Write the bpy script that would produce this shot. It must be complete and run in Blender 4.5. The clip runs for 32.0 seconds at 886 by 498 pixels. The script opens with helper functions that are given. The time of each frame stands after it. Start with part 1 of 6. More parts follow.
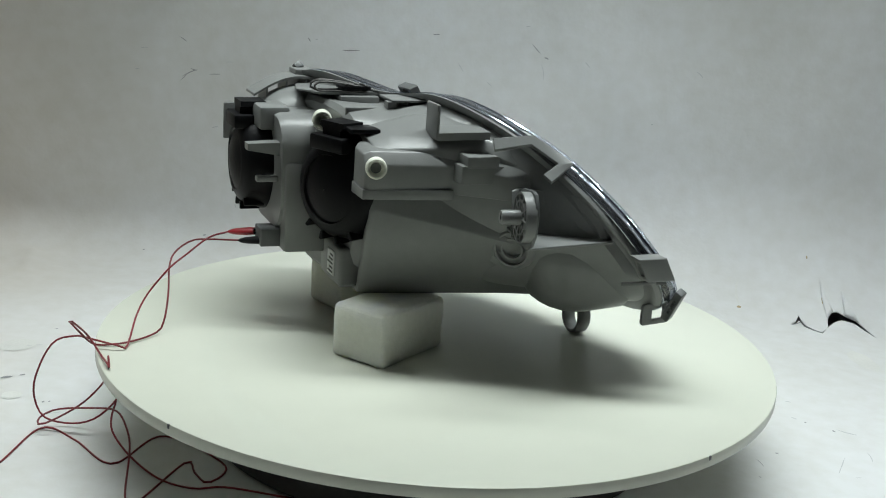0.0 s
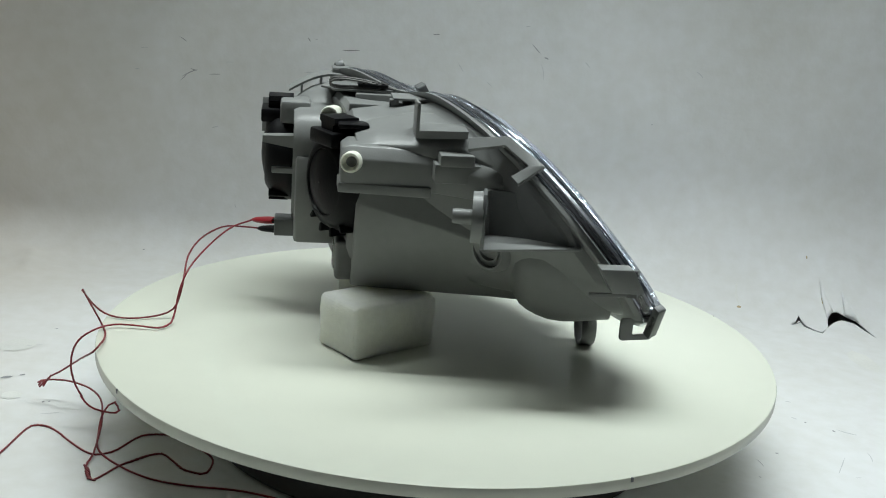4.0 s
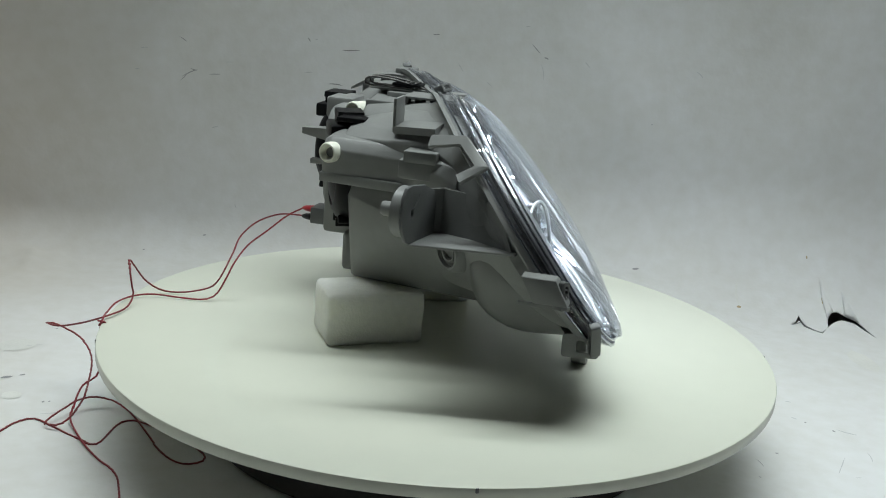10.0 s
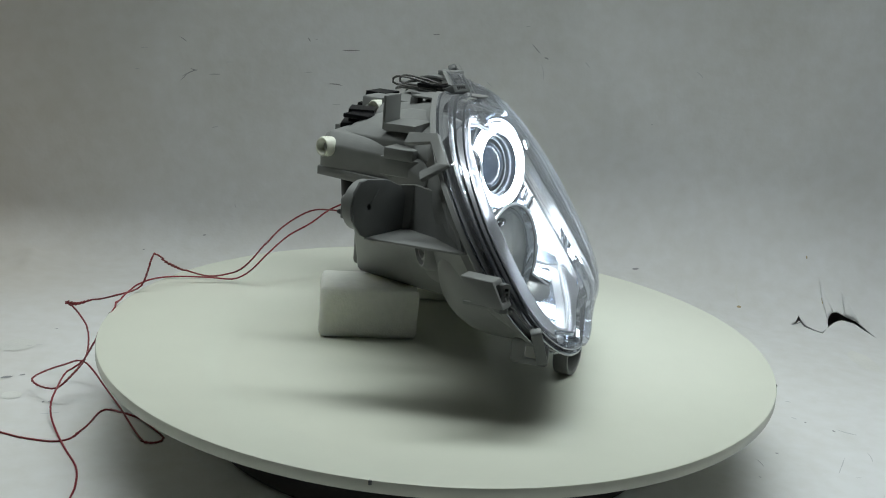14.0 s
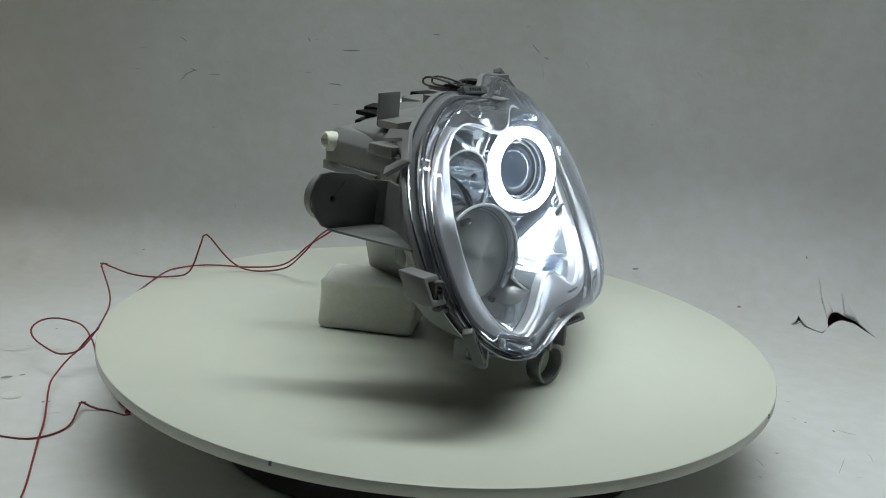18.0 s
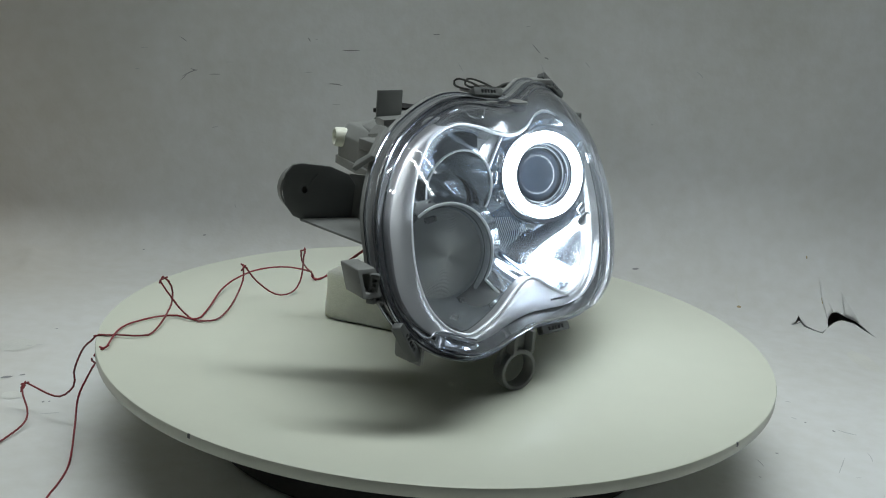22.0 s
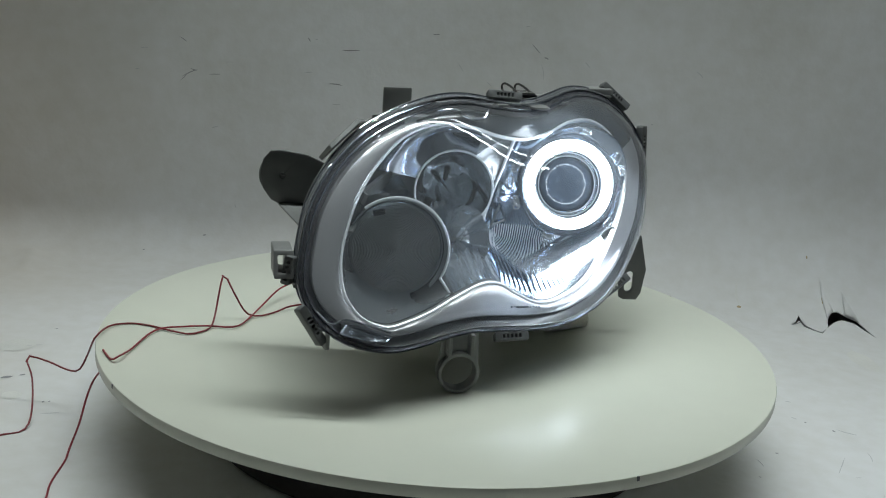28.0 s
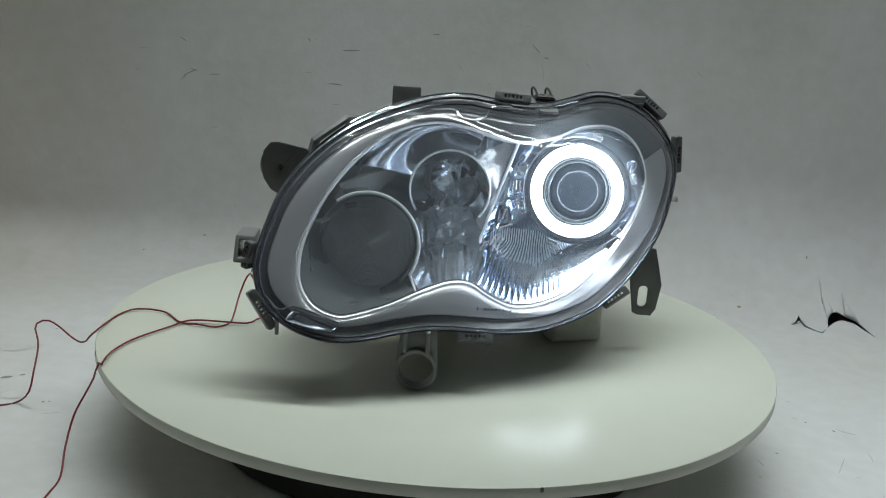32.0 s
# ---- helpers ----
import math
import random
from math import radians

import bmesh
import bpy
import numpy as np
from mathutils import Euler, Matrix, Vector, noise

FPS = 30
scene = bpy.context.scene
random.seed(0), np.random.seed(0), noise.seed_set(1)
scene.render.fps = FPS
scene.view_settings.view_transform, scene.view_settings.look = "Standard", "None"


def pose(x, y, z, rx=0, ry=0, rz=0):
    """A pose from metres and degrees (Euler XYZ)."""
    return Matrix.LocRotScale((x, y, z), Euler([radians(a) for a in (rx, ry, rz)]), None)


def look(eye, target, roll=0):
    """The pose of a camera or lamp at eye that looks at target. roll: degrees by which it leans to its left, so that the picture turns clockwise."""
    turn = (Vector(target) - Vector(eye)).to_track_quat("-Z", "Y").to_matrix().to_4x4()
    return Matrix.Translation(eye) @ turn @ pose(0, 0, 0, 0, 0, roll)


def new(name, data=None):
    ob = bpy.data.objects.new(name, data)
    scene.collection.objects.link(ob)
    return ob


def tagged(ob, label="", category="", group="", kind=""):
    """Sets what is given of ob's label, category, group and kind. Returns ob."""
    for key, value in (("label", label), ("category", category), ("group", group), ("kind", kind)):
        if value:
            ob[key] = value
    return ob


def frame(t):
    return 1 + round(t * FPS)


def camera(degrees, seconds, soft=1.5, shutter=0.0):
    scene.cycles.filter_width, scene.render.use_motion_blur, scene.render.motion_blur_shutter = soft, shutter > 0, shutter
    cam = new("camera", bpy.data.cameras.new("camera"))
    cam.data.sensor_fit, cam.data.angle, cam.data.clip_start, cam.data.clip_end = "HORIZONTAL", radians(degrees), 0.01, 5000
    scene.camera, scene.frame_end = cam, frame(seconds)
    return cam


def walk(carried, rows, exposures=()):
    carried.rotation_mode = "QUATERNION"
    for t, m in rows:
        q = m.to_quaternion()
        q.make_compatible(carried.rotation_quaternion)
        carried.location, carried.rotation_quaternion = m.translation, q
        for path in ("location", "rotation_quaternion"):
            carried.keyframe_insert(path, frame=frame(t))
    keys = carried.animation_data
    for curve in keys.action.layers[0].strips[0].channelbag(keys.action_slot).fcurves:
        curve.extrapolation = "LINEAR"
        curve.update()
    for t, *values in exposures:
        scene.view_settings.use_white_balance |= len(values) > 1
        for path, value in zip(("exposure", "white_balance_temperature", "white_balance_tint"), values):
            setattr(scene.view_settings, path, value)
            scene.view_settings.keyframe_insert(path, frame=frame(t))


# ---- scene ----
TOP = 0.085          # height of the turntable's top over the paper floor
TURN = [(0, 0.0), (3, 11.2), (6, 22.3), (9, 33.1), (12, 43.5), (14, 50.3), (17, 60.6), (20, 70.9), (23, 81.2),
        (25, 88.2), (28, 98.9), (30, 106.0), (32, 113.1)]

# ---- camera ----
cam = camera(41.87, 32.0, soft=1.05)
EYE = Vector((0, -0.9985, 0.3534 + TOP))
AIM = Vector((math.sin(radians(-0.076)) * math.cos(radians(15.263)), math.cos(radians(-0.076)) * math.cos(radians(15.263)),
              -math.sin(radians(15.263))))
VIEW = look(EYE, EYE + AIM, 4.147)
walk(cam, [(0, VIEW), (32, VIEW)],
     exposures=[(0, 0.17), (6, 0.17), (8, 0.12), (9, 0.08), (11, -0.1), (13, -0.22), (17, -0.44), (25, -0.46), (32, -0.48)])

# ---- world and lamps ----
world = bpy.data.worlds.new("world")
scene.world = world
world.use_nodes = True
world.node_tree.nodes["Background"].inputs["Color"].default_value = (0.75, 0.82, 0.9, 1)
world.node_tree.nodes["Background"].inputs["Strength"].default_value = 0.07


def tube_lamp(name, x, y, z, length, width, watts, colour, tilt=0):
    data = bpy.data.lights.new(name, "AREA")
    data.shape, data.size, data.size_y, data.energy, data.color = "RECTANGLE", length, width, watts, colour
    data.spread = radians(94)
    ob = new(name, data)
    ob.matrix_world = pose(x, y, z, tilt)
    return ob


tube_lamp("tube_lamp", -0.05, 0.12, 1.12 + TOP, 1.8, 0.018, 5.8, (0.91, 1.0, 0.985), -9)
tube_lamp("tube_lamp_back", 0.38, 0.22, 1.15 + TOP, 0.9, 0.018, 0.9, (0.88, 0.97, 1.0), -6)


# ---- materials ----
def material(name, colour, rough=0.5, metal=0.0, vary=0.12, scale=40.0, bump=0.1, bump_scale=300.0, spec=0.5, tint=None,
             emission=None, strength=0.0, coat=0.0, rough_vary=0.1):
    """Principled surface with colour varied at two scales, uneven gloss and fine relief."""
    m = bpy.data.materials.new(name)
    m.use_nodes = True
    n, l = m.node_tree.nodes, m.node_tree.links
    b = n["Principled BSDF"]
    b.inputs["Metallic"].default_value = metal
    b.inputs["Specular IOR Level"].default_value = spec
    b.inputs["Coat Weight"].default_value = coat
    co = n.new("ShaderNodeTexCoord")
    big, small = n.new("ShaderNodeTexNoise"), n.new("ShaderNodeTexNoise")
    big.inputs["Scale"].default_value, small.inputs["Scale"].default_value = scale * 0.2, scale * 3
    big.inputs["Detail"].default_value, small.inputs["Detail"].default_value = 4, 3
    l.new(co.outputs["Object"], big.inputs["Vector"])
    l.new(co.outputs["Object"], small.inputs["Vector"])
    add = n.new("ShaderNodeMix")
    add.data_type = "FLOAT"
    add.inputs["Factor"].default_value = 0.35
    l.new(big.outputs["Fac"], add.inputs[2])
    l.new(small.outputs["Fac"], add.inputs[3])
    ramp = n.new("ShaderNodeValToRGB")
    lo = tint or [c * (1 - vary) for c in colour]
    ramp.color_ramp.elements[0].position, ramp.color_ramp.elements[1].position = 0.3, 0.65
    ramp.color_ramp.elements[0].color = (*lo, 1)
    ramp.color_ramp.elements[1].color = (*[min(1, c * (1 + vary * 0.4)) for c in colour], 1)
    l.new(add.outputs[0], ramp.inputs["Fac"])
    l.new(ramp.outputs["Color"], b.inputs["Base Color"])
    rr = n.new("ShaderNodeMapRange")
    rr.inputs["To Min"].default_value, rr.inputs["To Max"].default_value = max(0.02, rough - rough_vary), min(1, rough + rough_vary)
    l.new(big.outputs["Fac"], rr.inputs["Value"])
    l.new(rr.outputs["Result"], b.inputs["Roughness"])
    if bump:
        fine = n.new("ShaderNodeTexNoise")
        fine.inputs["Scale"].default_value = bump_scale
        l.new(co.outputs["Object"], fine.inputs["Vector"])
        bm = n.new("ShaderNodeBump")
        bm.inputs["Strength"].default_value, bm.inputs["Distance"].default_value = bump, 0.002
        l.new(fine.outputs["Fac"], bm.inputs["Height"])
        l.new(bm.outputs["Normal"], b.inputs["Normal"])
    if emission:
        b.inputs["Emission Color"].default_value = (*emission, 1)
        b.inputs["Emission Strength"].default_value = strength
    return m


def clear_material(name, tint=(0.97, 0.98, 0.99), rough=0.02, gloss=1.0, ior=1.5, haze=None, amount=0.0, through_haze=0.5):
    """Thin clear plastic: lets light through and reflects more at grazing angles."""
    m = bpy.data.materials.new(name)
    m.use_nodes = True
    n, l = m.node_tree.nodes, m.node_tree.links
    n.remove(n["Principled BSDF"])
    tr, gl, mix, fr = (n.new("ShaderNodeBsdfTransparent"), n.new("ShaderNodeBsdfGlossy"), n.new("ShaderNodeMixShader"),
                       n.new("ShaderNodeFresnel"))
    tr.inputs["Color"].default_value = (*tint, 1)
    gl.inputs["Color"].default_value = (gloss, gloss, gloss, 1)
    gl.inputs["Roughness"].default_value = rough
    fr.inputs["IOR"].default_value = ior
    l.new(fr.outputs["Fac"], mix.inputs["Fac"])
    l.new(tr.outputs["BSDF"], mix.inputs[1])
    l.new(gl.outputs["BSDF"], mix.inputs[2])
    last = mix
    if haze:
        df, tl, both, mx = n.new("ShaderNodeBsdfDiffuse"), n.new("ShaderNodeBsdfTranslucent"), n.new("ShaderNodeMixShader"), n.new("ShaderNodeMixShader")
        df.inputs["Color"].default_value = tl.inputs["Color"].default_value = (*haze, 1)
        both.inputs["Fac"].default_value = through_haze
        l.new(df.outputs["BSDF"], both.inputs[1])
        l.new(tl.outputs["BSDF"], both.inputs[2])
        mx.inputs["Fac"].default_value = amount
        l.new(mix.outputs["Shader"], mx.inputs[1])
        l.new(both.outputs["Shader"], mx.inputs[2])
        last = mx
    l.new(last.outputs["Shader"], n["Material Output"].inputs["Surface"])
    return m


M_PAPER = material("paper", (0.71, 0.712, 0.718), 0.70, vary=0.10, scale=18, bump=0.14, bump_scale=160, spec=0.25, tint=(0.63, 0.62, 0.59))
# warm shade towards the left, painted into the paper's colour as mottled brown
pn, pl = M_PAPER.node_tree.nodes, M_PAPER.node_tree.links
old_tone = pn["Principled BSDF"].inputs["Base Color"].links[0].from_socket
split, side, mottle, amount, tone = (pn.new("ShaderNodeSeparateXYZ"), pn.new("ShaderNodeMapRange"), pn.new("ShaderNodeTexNoise"),
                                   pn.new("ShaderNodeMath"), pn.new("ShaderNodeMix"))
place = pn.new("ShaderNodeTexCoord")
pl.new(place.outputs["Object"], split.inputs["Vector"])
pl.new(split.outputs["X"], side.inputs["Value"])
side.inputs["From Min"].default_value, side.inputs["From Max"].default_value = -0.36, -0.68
mottle.inputs["Scale"].default_value, mottle.inputs["Detail"].default_value = 5.0, 5.0
pl.new(place.outputs["Object"], mottle.inputs["Vector"])
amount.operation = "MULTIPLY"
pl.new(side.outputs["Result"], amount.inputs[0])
pl.new(mottle.outputs["Fac"], amount.inputs[1])
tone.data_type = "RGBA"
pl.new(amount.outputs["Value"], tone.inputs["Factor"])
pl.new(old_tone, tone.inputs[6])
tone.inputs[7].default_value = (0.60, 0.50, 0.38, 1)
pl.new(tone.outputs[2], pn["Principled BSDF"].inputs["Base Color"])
M_MARK = material("pencil_mark", (0.30, 0.30, 0.31), 0.8, bump=0)
M_FAINT = material("faint_mark", (0.52, 0.52, 0.53), 0.8, bump=0)
M_RUST = material("rust_stain", (0.45, 0.36, 0.22), 0.8, bump=0, scale=300, vary=0.3)
M_STAIN = material("pale_stain", (0.69, 0.685, 0.655), 0.8, bump=0, scale=120, vary=0.1)
M_DARK = material("dark_void", (0.02, 0.02, 0.02), 0.9, bump=0)
M_TABLE = material("table_laminate", (0.70, 0.715, 0.62), 0.27, vary=0.03, scale=12, bump=0.04, bump_scale=500, spec=0.27, rough_vary=0.0)
M_BASE = material("base_grey", (0.05, 0.047, 0.043), 0.6)
M_FOAM = material("foam", (0.84, 0.845, 0.775), 0.9, vary=0.10, scale=60, bump=0.25, bump_scale=600, spec=0.1)
foam_skin = M_FOAM.node_tree.nodes["Principled BSDF"]
foam_skin.inputs["Subsurface Weight"].default_value = 0.7
foam_skin.inputs["Subsurface Scale"].default_value = 0.03
foam_skin.inputs["Subsurface Radius"].default_value = (1.0, 1.0, 0.85)
M_GREY = material("grey_plastic", (0.235, 0.24, 0.235), 0.34, vary=0.10, scale=35, bump=0.08, bump_scale=900, spec=0.4)
M_GREYD = material("grey_plastic_dark", (0.125, 0.13, 0.13), 0.4, vary=0.12, scale=40, bump=0.08, bump_scale=900)
M_BLACK = material("black_rubber", (0.008, 0.008, 0.009), 0.40, vary=0.3, scale=40, bump=0.08, bump_scale=500, spec=0.1)
M_SEAL = material("black_seal", (0.022, 0.022, 0.025), 0.24, bump=0.05)
M_NYLON = material("nylon", (0.82, 0.83, 0.72), 0.4, vary=0.08, scale=60, bump=0.05)
M_CHROME = material("chrome", (0.80, 0.82, 0.85), 0.07, metal=1.0, vary=0.04, scale=30, bump=0.03, bump_scale=120, rough_vary=0.04)
M_BRIGHT = material("bright_chrome", (0.95, 0.97, 1.0), 0.30, metal=0.4, vary=0.03, scale=30, bump=0.02, bump_scale=200)
M_SMOKE = material("smoked_plastic", (0.18, 0.185, 0.19), 0.22, metal=0.4, vary=0.1, scale=25, bump=0.02, bump_scale=200)
M_CHROMED = material("dark_chrome", (0.42, 0.45, 0.50), 0.12, metal=1.0, vary=0.1, scale=30, bump=0.05, bump_scale=150)
M_SATIN = material("satin_silver", (0.40, 0.40, 0.41), 0.30, metal=0.7, vary=0.05, scale=25, bump=0.04, bump_scale=700, rough_vary=0.05)
M_STEEL = material("spring_steel", (0.05, 0.048, 0.045), 0.4, metal=0.4, vary=0.15, scale=60)
M_HALO = material("halo_light", (1, 1, 1), 0.4, emission=(0.78, 0.90, 1.0), strength=25.5, bump=0)
M_LENS = clear_material("clear_cover", (0.96, 0.97, 0.98), 0.02, 1.0, 1.5, (0.86, 0.93, 1.0), 0.075)
M_SKIRT = clear_material("clear_skirt", (0.93, 0.94, 0.97), 0.025, 1.0, 1.6, (0.80, 0.83, 0.90), 0.10)
M_BROW = material("brow_gloss", (0.045, 0.048, 0.05), 0.14, vary=0.1, scale=40, bump=0.02, spec=0.6)
M_REFL = material("reflector_chrome", (0.90, 0.94, 0.99), 0.10, metal=0.92, vary=0.05, scale=30, bump=0.05, bump_scale=70, rough_vary=0.03)
M_PANEL = material("blue_chrome", (0.42, 0.50, 0.62), 0.12, metal=1.0, vary=0.08, scale=40, bump=0.08, bump_scale=60, rough_vary=0.04)
M_FRES = clear_material("fresnel_glass", (0.62, 0.64, 0.66), 0.1, 0.7, 1.45, (0.82, 0.83, 0.82), 0.52, 0.3)
M_BALL = material("projector_glass", (0.045, 0.06, 0.085), 0.06, vary=0.1, bump=0, spec=0.5, rough_vary=0.02)
M_RED = material("red_insulation", (0.28, 0.025, 0.035), 0.4, vary=0.25, scale=80, bump=0.1)
M_DKRED = material("dark_red_insulation", (0.22, 0.025, 0.03), 0.4, vary=0.25, scale=80, bump=0.1)
M_CLAMPR = material("red_rubber", (0.42, 0.02, 0.03), 0.4, vary=0.2, scale=80)
M_ROOM = material("room_wall", (0.42, 0.415, 0.40), 0.8, vary=0.08, scale=4, bump=0.1, bump_scale=60)
M_CEIL = material("room_ceiling", (0.72, 0.72, 0.71), 0.8, vary=0.05, scale=4, bump=0.05, bump_scale=60)
M_PRINT = material("print_ink", (0.08, 0.08, 0.08), 0.6, bump=0)
M_LABEL = material("label_paper", (0.75, 0.76, 0.74), 0.5, bump=0)


# ---- mesh helpers ----
def mesh_of(bm, name, mat, smooth=True, angle=35):
    bmesh.ops.remove_doubles(bm, verts=bm.verts, dist=1e-6)
    bmesh.ops.recalc_face_normals(bm, faces=bm.faces)
    for f in bm.faces:
        f.smooth = smooth
    for e in bm.edges:
        if len(e.link_faces) == 2 and e.calc_face_angle(0) > radians(angle):
            e.smooth = False
    me = bpy.data.meshes.new(name)
    bm.to_mesh(me)
    bm.free()
    me.materials.append(mat)
    return me


def part(name, bm, mat, parent, label="", smooth=True, angle=35):
    ob = new(name, mesh_of(bm, name, mat, smooth, angle))
    ob.parent = parent
    if label:
        tagged(ob, label)
    return ob


def thing(name, label, category, group="", kind=""):
    return tagged(new(name), label, category, group, kind)


def V(u, w, v):
    """A point of the lamp: u to its right seen from the front, w forward, v up."""
    return Vector((u, -w, v))


def closed_spline(pts, n):
    """n points evenly along a closed Catmull-Rom curve through pts (2D)."""
    k, fine = len(pts), []
    for i in range(k):
        p0, p1, p2, p3 = (Vector(pts[(i + j - 1) % k]) for j in range(4))
        for s in range(10):
            t = s / 10
            fine.append(0.5 * ((2 * p1) + (p2 - p0) * t + (2 * p0 - 5 * p1 + 4 * p2 - p3) * t * t + (3 * p1 - p0 - 3 * p2 + p3) * t ** 3))
    return even(fine, n, True)


def open_spline(pts, n):
    pts = [Vector(p) for p in pts]
    pts = [2 * pts[0] - pts[1]] + pts + [2 * pts[-1] - pts[-2]]
    fine = []
    for i in range(1, len(pts) - 2):
        p0, p1, p2, p3 = pts[i - 1:i + 3]
        for s in range(10):
            t = s / 10
            fine.append(0.5 * ((2 * p1) + (p2 - p0) * t + (2 * p0 - 5 * p1 + 4 * p2 - p3) * t * t + (3 * p1 - p0 - 3 * p2 + p3) * t ** 3))
    fine.append(pts[-2])
    return even(fine, n, False)


def even(fine, n, closed):
    loop = fine + [fine[0]] if closed else fine
    cum = [0.0]
    for a, b in zip(loop, loop[1:]):
        cum.append(cum[-1] + (b - a).length)
    out, j = [], 0
    for i in range(n):
        d = cum[-1] * i / (n if closed else n - 1)
        while j < len(cum) - 2 and cum[j + 1] < d:
            j += 1
        span = cum[j + 1] - cum[j]
        out.append(loop[j].lerp(loop[j + 1], (d - cum[j]) / span if span > 1e-12 else 0))
    return out


def inset(curve, d):
    """A closed 2D curve moved inward by d (outward for d < 0), smoothed a little."""
    n = len(curve)
    area = sum(a.x * b.y - b.x * a.y for a, b in zip(curve, curve[1:] + curve[:1]))
    sign = 1 if area > 0 else -1
    out = []
    for i in range(n):
        t = (curve[(i + 2) % n] - curve[(i - 2) % n]).normalized()
        out.append(curve[i] + Vector((-t.y, t.x)) * (d * sign))
    return out


def loft(bm, rings, cap_start=False, cap_end=False, closed=True):
    rows = [[bm.verts.new(p) for p in r] for r in rings]
    for a, b in zip(rows, rows[1:]):
        n = len(a)
        for i in range(n if closed else n - 1):
            bm.faces.new((a[i], a[(i + 1) % n], b[(i + 1) % n], b[i]))
    if cap_start:
        bm.faces.new(rows[0])
    if cap_end:
        bm.faces.new(rows[-1])
    return rows


def box(bm, lo, hi, m=None, bevel=0.0012, seg=2):
    """A bevelled box between two corners, moved by m."""
    lo, hi = Vector(lo), Vector(hi)
    b = bmesh.new()
    bmesh.ops.create_cube(b, size=1, matrix=Matrix.Translation((lo + hi) / 2) @ Matrix.Diagonal((*(abs(c) for c in (hi - lo)), 1)))
    if bevel:
        bmesh.ops.bevel(b, geom=b.edges[:], offset=bevel, segments=seg, affect="EDGES", profile=0.5)
    merge(bm, b, m)


def merge(bm, b, m=None):
    if m is not None:
        b.transform(m)
    tmp = bpy.data.meshes.new("tmp")
    b.to_mesh(tmp)
    b.free()
    bm.from_mesh(tmp)
    bpy.data.meshes.remove(tmp)


def prism(bm, outline, thick, m=None, bevel=0.0008, holes=()):
    """A plate: the 2D outline (x, z) given thickness along y, with bevelled rims. holes: closed outlines cut through it."""
    b = bmesh.new()
    loops = [[b.verts.new((x, 0, z)) for x, z in o] for o in (outline, *holes)]
    edges = [b.edges.new((lp[i], lp[(i + 1) % len(lp)])) for lp in loops for i in range(len(lp))]
    if holes:
        bmesh.ops.triangle_fill(b, edges=edges, use_beauty=True)
    else:
        b.faces.new(loops[0])
    r = bmesh.ops.extrude_face_region(b, geom=b.faces[:])
    bmesh.ops.translate(b, verts=[g for g in r["geom"] if isinstance(g, bmesh.types.BMVert)], vec=(0, thick, 0))
    bmesh.ops.translate(b, verts=b.verts, vec=(0, -thick / 2, 0))
    bmesh.ops.recalc_face_normals(b, faces=b.faces)
    if bevel:
        rim = [e for e in b.edges if len(e.link_faces) == 2 and e.calc_face_angle(0) > radians(60)
               and abs(e.verts[0].co.y - e.verts[1].co.y) < 1e-6]
        bmesh.ops.bevel(b, geom=rim, offset=bevel, segments=2, affect="EDGES", profile=0.5)
    merge(bm, b, m)


def lathe(bm, profile, n=40, m=None, arc=360):
    """A profile of (radius, height) turned about z."""
    b = bmesh.new()
    full = arc >= 360
    rings = [[Vector((r * math.cos(radians(arc) * i / n), r * math.sin(radians(arc) * i / n), h)) for i in range(n if full else n + 1)]
             for r, h in profile]
    loft(b, rings, closed=full)
    merge(bm, b, m)


def tube(bm, pts, r, n=8, closed=False, cap=True):
    """A round rod along points."""
    pts = [Vector(p) for p in pts]
    k, rings, up = len(pts), [], None
    for i in range(k):
        a, c = pts[(i - 1) % k if closed else max(i - 1, 0)], pts[(i + 1) % k if closed else min(i + 1, k - 1)]
        t = (c - a).normalized()
        if up is None:
            up = t.orthogonal().normalized()
        up = (up - t * up.dot(t)).normalized()
        side = t.cross(up)
        rings.append([pts[i] + (up * math.cos(2 * math.pi * j / n) + side * math.sin(2 * math.pi * j / n)) * r for j in range(n)])
    if closed:
        rings.append(rings[0])
    loft(bm, rings, cap and not closed, cap and not closed)


def face_along(origin, direction, up=(0, 0, 1)):
    """A pose at origin whose z axis points along direction."""
    z = Vector(direction).normalized()
    x = Vector(up).cross(z)
    x = x.normalized() if x.length > 1e-4 else Vector((1, 0, 0))
    y = z.cross(x)
    return Matrix.Translation(origin) @ Matrix((x, y, z)).transposed().to_4x4()


def rounded(cx, cz, hx, hz, r, n=6):
    """A rounded rectangle outline."""
    r = min(r, hx * 0.999, hz * 0.999)
    pts = []
    for qx, qz, a0 in ((1, 1, 0), (-1, 1, 90), (-1, -1, 180), (1, -1, 270)):
        for i in range(n + 1):
            a = radians(a0 + 90 * i / n)
            pts.append((cx + qx * (hx - r) + r * math.cos(a), cz + qz * (hz - r) + r * math.sin(a)))
    return pts


